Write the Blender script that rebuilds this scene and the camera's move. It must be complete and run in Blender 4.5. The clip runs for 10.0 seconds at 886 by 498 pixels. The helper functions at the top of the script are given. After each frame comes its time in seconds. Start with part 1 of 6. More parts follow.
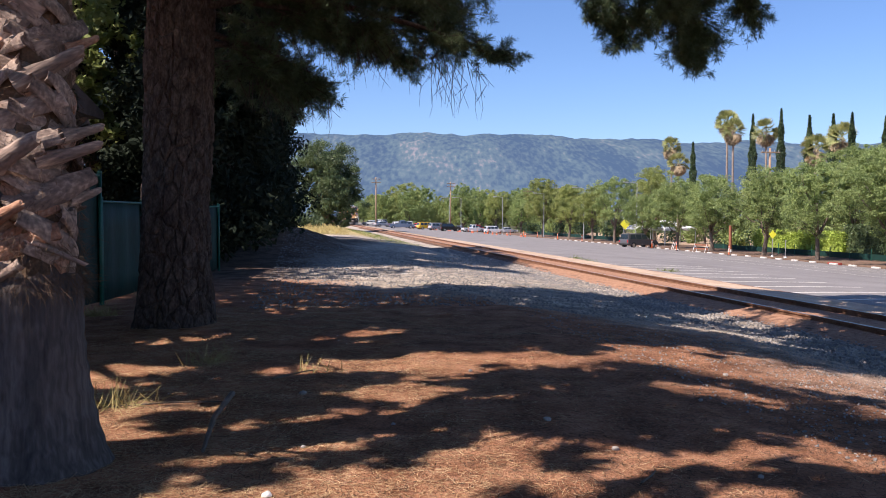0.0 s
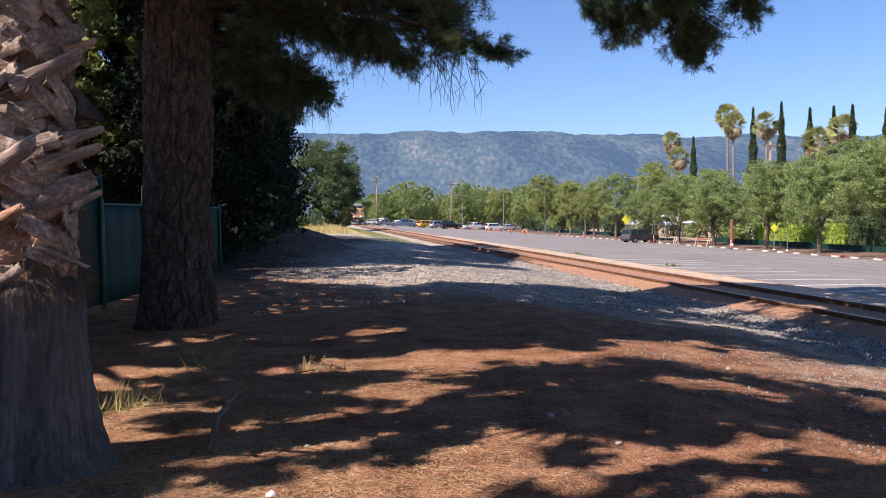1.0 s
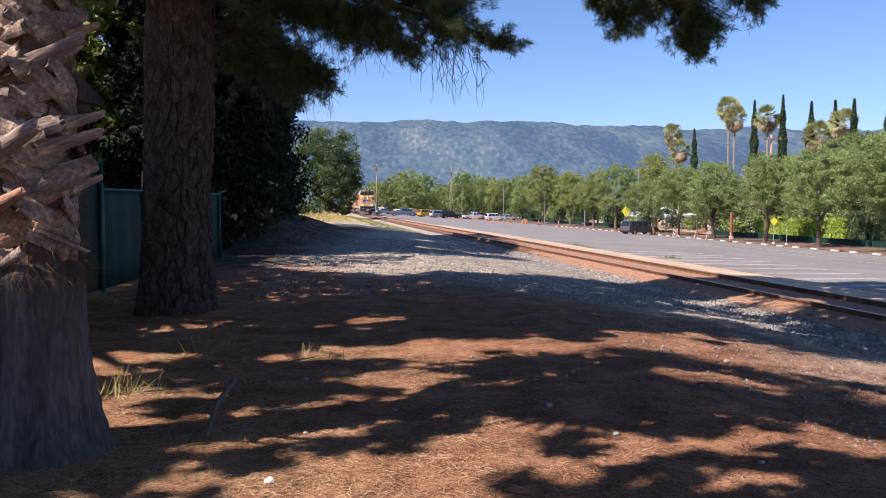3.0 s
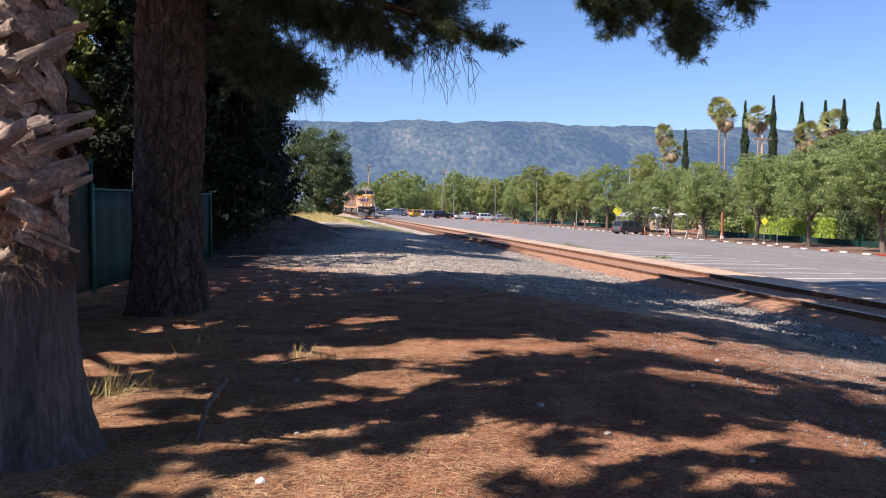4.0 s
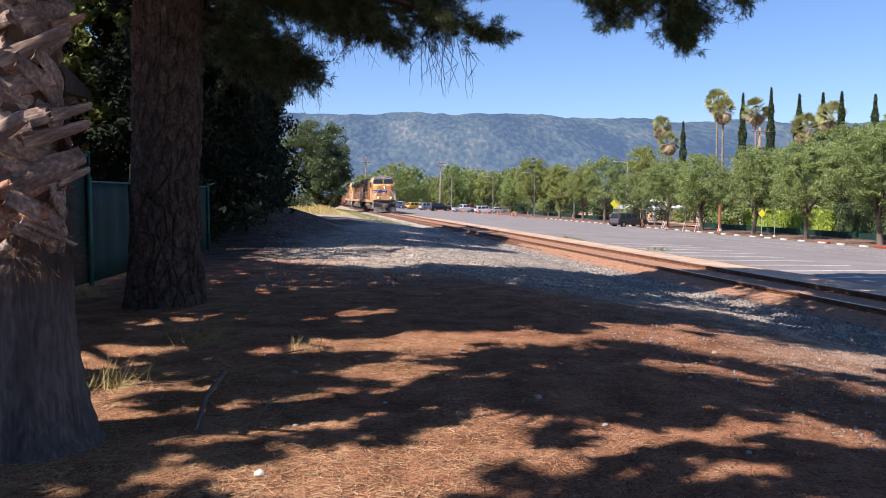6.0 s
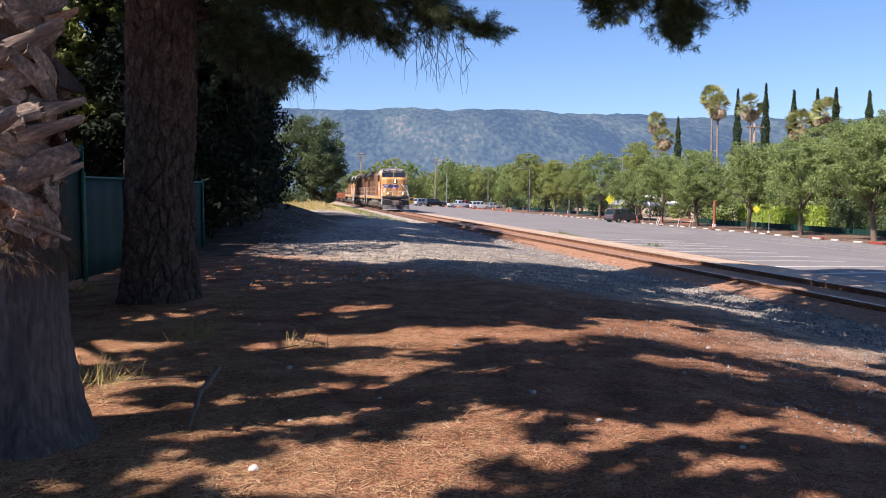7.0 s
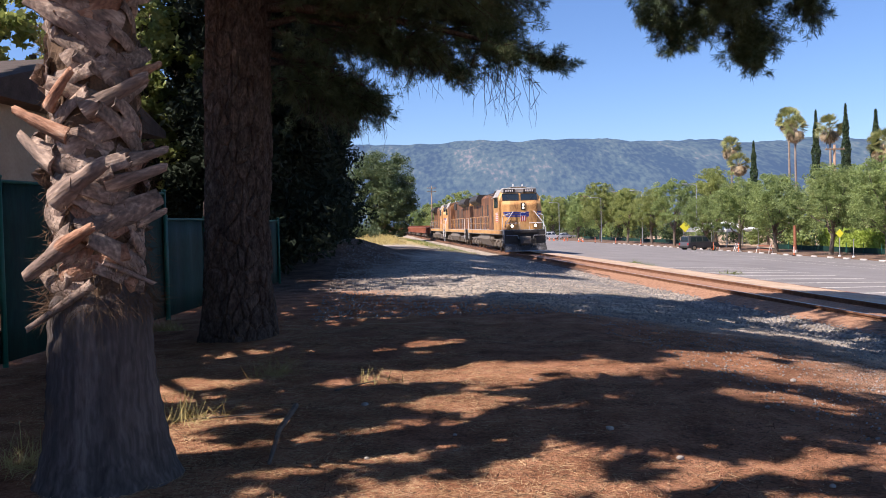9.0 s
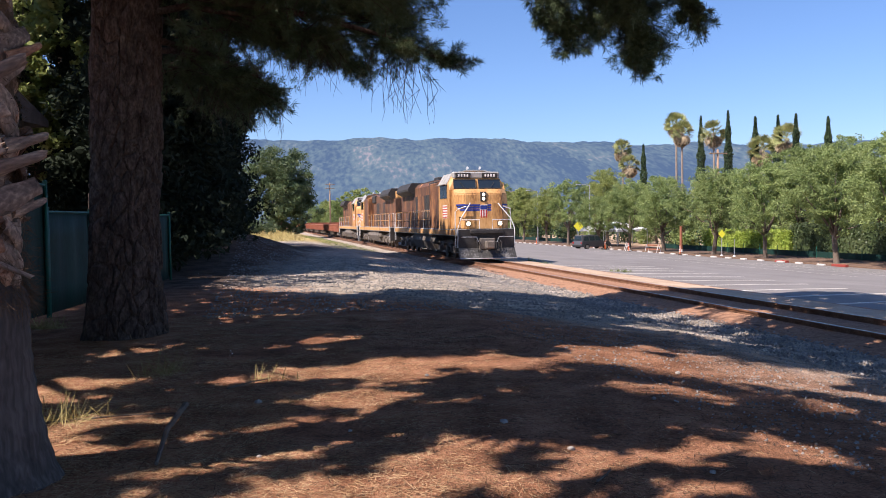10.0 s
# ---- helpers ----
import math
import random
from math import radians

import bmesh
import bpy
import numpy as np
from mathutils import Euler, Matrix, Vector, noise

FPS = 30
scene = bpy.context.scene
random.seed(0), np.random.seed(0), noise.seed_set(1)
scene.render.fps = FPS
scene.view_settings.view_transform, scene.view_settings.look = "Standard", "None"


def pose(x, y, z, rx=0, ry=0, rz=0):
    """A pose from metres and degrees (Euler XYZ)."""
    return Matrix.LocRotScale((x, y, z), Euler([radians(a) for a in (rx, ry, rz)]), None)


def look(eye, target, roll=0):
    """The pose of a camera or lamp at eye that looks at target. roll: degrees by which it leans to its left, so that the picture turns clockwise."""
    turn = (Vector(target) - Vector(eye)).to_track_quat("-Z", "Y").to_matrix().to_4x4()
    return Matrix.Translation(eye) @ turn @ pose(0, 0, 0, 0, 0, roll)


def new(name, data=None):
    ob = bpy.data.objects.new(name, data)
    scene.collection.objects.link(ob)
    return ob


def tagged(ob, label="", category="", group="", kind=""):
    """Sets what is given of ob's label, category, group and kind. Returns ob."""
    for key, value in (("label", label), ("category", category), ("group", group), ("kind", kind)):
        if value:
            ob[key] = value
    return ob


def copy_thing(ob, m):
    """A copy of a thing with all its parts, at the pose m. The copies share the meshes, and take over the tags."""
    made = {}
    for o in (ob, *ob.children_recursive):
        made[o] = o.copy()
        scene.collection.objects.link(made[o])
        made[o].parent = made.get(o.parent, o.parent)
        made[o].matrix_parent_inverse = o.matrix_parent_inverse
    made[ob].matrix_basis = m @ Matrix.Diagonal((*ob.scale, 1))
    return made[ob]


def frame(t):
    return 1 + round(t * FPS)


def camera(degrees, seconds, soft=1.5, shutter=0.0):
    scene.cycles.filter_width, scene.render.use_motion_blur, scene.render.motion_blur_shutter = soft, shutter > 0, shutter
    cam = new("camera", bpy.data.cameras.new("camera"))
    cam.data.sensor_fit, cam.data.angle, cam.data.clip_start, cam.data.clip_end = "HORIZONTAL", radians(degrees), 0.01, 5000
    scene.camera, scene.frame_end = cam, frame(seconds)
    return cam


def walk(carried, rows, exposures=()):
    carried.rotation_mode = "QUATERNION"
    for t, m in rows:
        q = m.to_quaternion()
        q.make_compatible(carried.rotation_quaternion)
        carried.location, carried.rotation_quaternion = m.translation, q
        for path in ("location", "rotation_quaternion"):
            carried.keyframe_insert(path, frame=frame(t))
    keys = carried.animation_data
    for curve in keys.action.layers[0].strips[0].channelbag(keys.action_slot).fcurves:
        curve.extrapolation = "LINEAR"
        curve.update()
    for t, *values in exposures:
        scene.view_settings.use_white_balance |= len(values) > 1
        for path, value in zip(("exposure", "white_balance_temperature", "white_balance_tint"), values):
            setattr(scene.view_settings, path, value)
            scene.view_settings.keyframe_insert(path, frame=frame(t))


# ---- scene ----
from functools import lru_cache

cam = camera(55.6, 10.0, soft=1.0)
PATH = [
    (0, (-0.019, -0.038, 1.654), (-0.015, 1.96, 1.577), 0.1),
    (0.5, (-0.016, -0.036, 1.651), (-0.016, 1.962, 1.574), -0.4),
    (1, (-0.013, -0.04, 1.652), (-0.013, 1.958, 1.57), -0.7),
    (1.5, (-0.014, -0.042, 1.653), (-0.021, 1.956, 1.567), -0.7),
    (2, (-0.022, -0.045, 1.649), (-0.039, 1.952, 1.552), -0.4),
    (2.5, (-0.023, -0.043, 1.649), (-0.033, 1.954, 1.542), -0.2),
    (4, (-0.02, -0.039, 1.649), (0.001, 1.958, 1.542), -0.0),
    (4.5, (-0.02, -0.041, 1.65), (-0.002, 1.956, 1.543), -0.2),
    (5, (-0.019, -0.038, 1.648), (0.0, 1.958, 1.531), -0.1),
    (5.5, (-0.023, -0.043, 1.649), (-0.001, 1.953, 1.529), -0.1),
    (7, (-0.017, -0.043, 1.646), (0.021, 1.952, 1.511), -0.0),
    (7.5, (-0.021, -0.049, 1.649), (0.023, 1.947, 1.535), -0.2),
    (8, (-0.017, -0.055, 1.656), (-0.002, 1.944, 1.592), -1.2),
    (8.5, (-0.019, -0.043, 1.662), (-0.095, 1.954, 1.604), -1.5),
    (9, (-0.021, -0.068, 1.681), (-0.152, 1.927, 1.624), -1.4),
    (9.5, (-0.01, -0.067, 1.677), (-0.052, 1.932, 1.624), -0.9),
    (10, (-0.007, -0.052, 1.657), (0.103, 1.944, 1.59), -0.8),
]
walk(cam, [(t, look(eye, target, roll)) for t, eye, target, roll in PATH],
     exposures=[(0, 0.9, 5380, 21), (10, 0.9, 5380, 21)])

# ---- light ----
SUN_EL, SUN_WAY = 50.0, Vector((0.886, 0.463, 0.0)).normalized()
world = bpy.data.worlds.new("sky_world")
scene.world = world
world.use_nodes = True
_wn = world.node_tree.nodes
_sky = _wn.new("ShaderNodeTexSky")
_sky.sky_type, _sky.sun_disc = "NISHITA", False
_sky.sun_elevation = radians(SUN_EL)
_sky.sun_rotation = math.atan2(-SUN_WAY.x, -SUN_WAY.y)
_sky.air_density, _sky.dust_density, _sky.ozone_density = 1.0, 0.3, 3.5
world.node_tree.links.new(_sky.outputs[0], _wn["Background"].inputs[0])
_wn["Background"].inputs[1].default_value = 0.07
sun_data = bpy.data.lights.new("sun", "SUN")
sun_data.energy, sun_data.angle, sun_data.color = 5.0, radians(0.53), (1.0, 0.82, 0.58)
sun = new("sun", sun_data)
_e = radians(SUN_EL)
_to_sun = Vector((-SUN_WAY.x * math.cos(_e), -SUN_WAY.y * math.cos(_e), math.sin(_e)))
sun.matrix_world = look(_to_sun * 50, (0, 0, 0))

# ---- materials ----


def ramp_mat(name, colors, scale=4.0, rough=0.85, metal=0.0, bump=0.3, fine=8.0, stretch=(1, 1, 1), per_piece=0.0, spec=0.35, coat=0.0, leaf=0.0, coords="Object"):
    """Base colours mixed by noise at two scales, with bump; per_piece shifts the value from piece to piece."""
    m = bpy.data.materials.new(name)
    m.use_nodes = True
    nt = m.node_tree
    n, li = nt.nodes, nt.links
    b = n["Principled BSDF"]
    tc = n.new("ShaderNodeTexCoord")
    mp = n.new("ShaderNodeMapping")
    mp.inputs["Scale"].default_value = stretch
    li.new(tc.outputs[coords], mp.inputs[0])
    n1, n2 = n.new("ShaderNodeTexNoise"), n.new("ShaderNodeTexNoise")
    n1.inputs["Scale"].default_value, n1.inputs["Detail"].default_value = scale, 5
    n2.inputs["Scale"].default_value, n2.inputs["Detail"].default_value = scale * fine, 4
    for x in (n1, n2):
        li.new(mp.outputs[0], x.inputs[0])
    mx = n.new("ShaderNodeMath")
    mx.operation = "MULTIPLY_ADD"
    mx.inputs[1].default_value = 0.45
    li.new(n2.outputs[0], mx.inputs[0])
    ad = n.new("ShaderNodeMath")
    ad.operation = "MULTIPLY"
    ad.inputs[1].default_value = 0.55
    li.new(n1.outputs[0], ad.inputs[0])
    li.new(ad.outputs[0], mx.inputs[2])
    r = n.new("ShaderNodeValToRGB")
    k = len(colors)
    while len(r.color_ramp.elements) < k:
        r.color_ramp.elements.new(0.5)
    for i, c in enumerate(colors):
        r.color_ramp.elements[i].position = 0.32 + 0.36 * i / max(1, k - 1)
        r.color_ramp.elements[i].color = (*c, 1)
    li.new(mx.outputs[0], r.inputs[0])
    out = r.outputs[0]
    if per_piece:
        hs = n.new("ShaderNodeHueSaturation")
        oi = n.new("ShaderNodeObjectInfo")
        ge = n.new("ShaderNodeNewGeometry")
        sm = n.new("ShaderNodeMath")
        li.new(oi.outputs["Random"], sm.inputs[0])
        li.new(ge.outputs["Random Per Island"], sm.inputs[1])
        ma = n.new("ShaderNodeMath")
        ma.operation = "MULTIPLY_ADD"
        ma.inputs[1].default_value, ma.inputs[2].default_value = per_piece, 1 - per_piece
        li.new(sm.outputs[0], ma.inputs[0])
        li.new(ma.outputs[0], hs.inputs["Value"])
        li.new(out, hs.inputs["Color"])
        out = hs.outputs[0]
    li.new(out, b.inputs["Base Color"])
    b.inputs["Roughness"].default_value = rough
    b.inputs["Metallic"].default_value = metal
    b.inputs["Specular IOR Level"].default_value = spec
    b.inputs["Coat Weight"].default_value = coat
    if bump:
        bp = n.new("ShaderNodeBump")
        bp.inputs["Strength"].default_value = bump
        bp.inputs["Distance"].default_value = 0.03
        li.new(mx.outputs[0], bp.inputs["Height"])
        li.new(bp.outputs[0], b.inputs["Normal"])
    if leaf:
        tr = n.new("ShaderNodeBsdfTranslucent")
        li.new(out, tr.inputs[0])
        ms = n.new("ShaderNodeMixShader")
        ms.inputs[0].default_value = leaf
        li.new(b.outputs[0], ms.inputs[1])
        li.new(tr.outputs[0], ms.inputs[2])
        li.new(ms.outputs[0], n["Material Output"].inputs[0])
    return m


def glow_mat(name, color, strength):
    m = bpy.data.materials.new(name)
    m.use_nodes = True
    b = m.node_tree.nodes["Principled BSDF"]
    b.inputs["Base Color"].default_value = (*color, 1)
    b.inputs["Emission Color"].default_value = (*color, 1)
    b.inputs["Emission Strength"].default_value = strength
    return m


def glass_mat(name, color=(0.02, 0.03, 0.04)):
    m = bpy.data.materials.new(name)
    m.use_nodes = True
    b = m.node_tree.nodes["Principled BSDF"]
    b.inputs["Base Color"].default_value = (*color, 1)
    b.inputs["Roughness"].default_value = 0.06
    b.inputs["Specular IOR Level"].default_value = 0.8
    return m


def ground_mat():
    """Red-brown earth with straw by the palm, grey gravel towards the rails, tan dirt past them."""
    m = bpy.data.materials.new("earth_and_gravel")
    m.use_nodes = True
    nt = m.node_tree
    n, li = nt.nodes, nt.links
    b = n["Principled BSDF"]
    tc = n.new("ShaderNodeTexCoord")

    def noise_of(scale, detail=5, stretch=None):
        x = n.new("ShaderNodeTexNoise")
        x.inputs["Scale"].default_value, x.inputs["Detail"].default_value = scale, detail
        if stretch:
            mp = n.new("ShaderNodeMapping")
            mp.inputs["Scale"].default_value = stretch
            li.new(tc.outputs["Object"], mp.inputs[0])
            li.new(mp.outputs[0], x.inputs[0])
        else:
            li.new(tc.outputs["Object"], x.inputs[0])
        return x.outputs[0]

    def ramp(src, stops):
        r = n.new("ShaderNodeValToRGB")
        while len(r.color_ramp.elements) < len(stops):
            r.color_ramp.elements.new(0.5)
        for e, (p, c) in zip(r.color_ramp.elements, stops):
            e.position, e.color = p, (*c, 1)
        li.new(src, r.inputs[0])
        return r.outputs[0]

    def mix(f, a, c):
        x = n.new("ShaderNodeMix")
        x.data_type = "RGBA"
        li.new(f, x.inputs[0])
        li.new(a, x.inputs[6])
        li.new(c, x.inputs[7])
        return x.outputs[2]

    def calc(op, a, c):
        x = n.new("ShaderNodeMath")
        x.operation = op
        x.use_clamp = op == "MULTIPLY_ADD"
        for i, v in enumerate((a, c)):
            if isinstance(v, float):
                x.inputs[i].default_value = v
            else:
                li.new(v, x.inputs[i])
        return x.outputs[0]

    sep = n.new("ShaderNodeSeparateXYZ")
    li.new(tc.outputs["Object"], sep.inputs[0])
    lat = calc("ADD", calc("MULTIPLY", sep.outputs[0], 0.987), calc("ADD", calc("MULTIPLY", sep.outputs[1], 0.158), -11.45))
    big, mid, fine, grit = noise_of(0.35), noise_of(2.2), noise_of(38.0, 6), noise_of(120.0, 3)
    def step(v, lo, hi):
        x = n.new("ShaderNodeMapRange")
        x.inputs[1].default_value, x.inputs[2].default_value = lo, hi
        x.interpolation_type = "SMOOTHSTEP"
        li.new(v, x.inputs[0])
        return x.outputs[0]

    wob = calc("ADD", lat, calc("ADD", calc("MULTIPLY", calc("ADD", big, -0.5), 5.0), calc("MULTIPLY", step(sep.outputs[1], 12.0, 25.0), 8.5)))
    both = calc("ADD", calc("MULTIPLY", fine, 0.6), calc("MULTIPLY", grit, 0.4))
    earth = ramp(calc("ADD", calc("MULTIPLY", mid, 0.45), calc("MULTIPLY", both, 0.55)),
                 [(0.38, (0.13, 0.060, 0.031)), (0.5, (0.32, 0.152, 0.080)), (0.64, (0.50, 0.275, 0.16))])
    gravel = ramp(calc("ADD", calc("MULTIPLY", mid, 0.35), calc("MULTIPLY", both, 0.65)), [(0.37, (0.12, 0.10, 0.078)), (0.5, (0.38, 0.325, 0.255)), (0.62, (0.70, 0.61, 0.49))])
    tan = ramp(calc("ADD", calc("MULTIPLY", mid, 0.5), calc("MULTIPLY", fine, 0.5)),
               [(0.35, (0.36, 0.25, 0.16)), (0.65, (0.58, 0.43, 0.29))])
    dry = ramp(mid, [(0.35, (0.30, 0.23, 0.09)), (0.65, (0.52, 0.42, 0.18))])

    col = mix(step(wob, -6.6, -2.6), earth, gravel)
    col = mix(step(lat, 1.4, 1.9), col, tan)
    far = calc("MULTIPLY", step(sep.outputs[1], 70.0, 90.0), step(calc("MULTIPLY", lat, -1.0), 3.2, 4.4))
    col = mix(far, col, dry)
    # mixes in a darker brown left of the path, some 17 to 72 m out
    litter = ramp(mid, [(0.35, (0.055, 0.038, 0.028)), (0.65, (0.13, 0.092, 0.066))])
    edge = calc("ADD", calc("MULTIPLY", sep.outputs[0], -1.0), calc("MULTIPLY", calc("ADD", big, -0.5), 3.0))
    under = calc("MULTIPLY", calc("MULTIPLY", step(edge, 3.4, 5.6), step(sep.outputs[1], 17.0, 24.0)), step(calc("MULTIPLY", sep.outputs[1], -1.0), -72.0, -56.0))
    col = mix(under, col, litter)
    scrub = ramp(mid, [(0.35, (0.05, 0.06, 0.025)), (0.65, (0.12, 0.12, 0.05))])
    col = mix(step(sep.outputs[1], 205.0, 225.0), col, scrub)
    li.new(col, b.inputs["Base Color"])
    b.inputs["Roughness"].default_value = 0.95
    b.inputs["Specular IOR Level"].default_value = 0.15
    bp = n.new("ShaderNodeBump")
    bp.inputs["Strength"].default_value, bp.inputs["Distance"].default_value = 0.9, 0.045
    li.new(calc("ADD", calc("ADD", fine, calc("MULTIPLY", grit, 0.35)), calc("MULTIPLY", mid, 0.6)), bp.inputs["Height"])
    li.new(bp.outputs[0], b.inputs["Normal"])
    return m


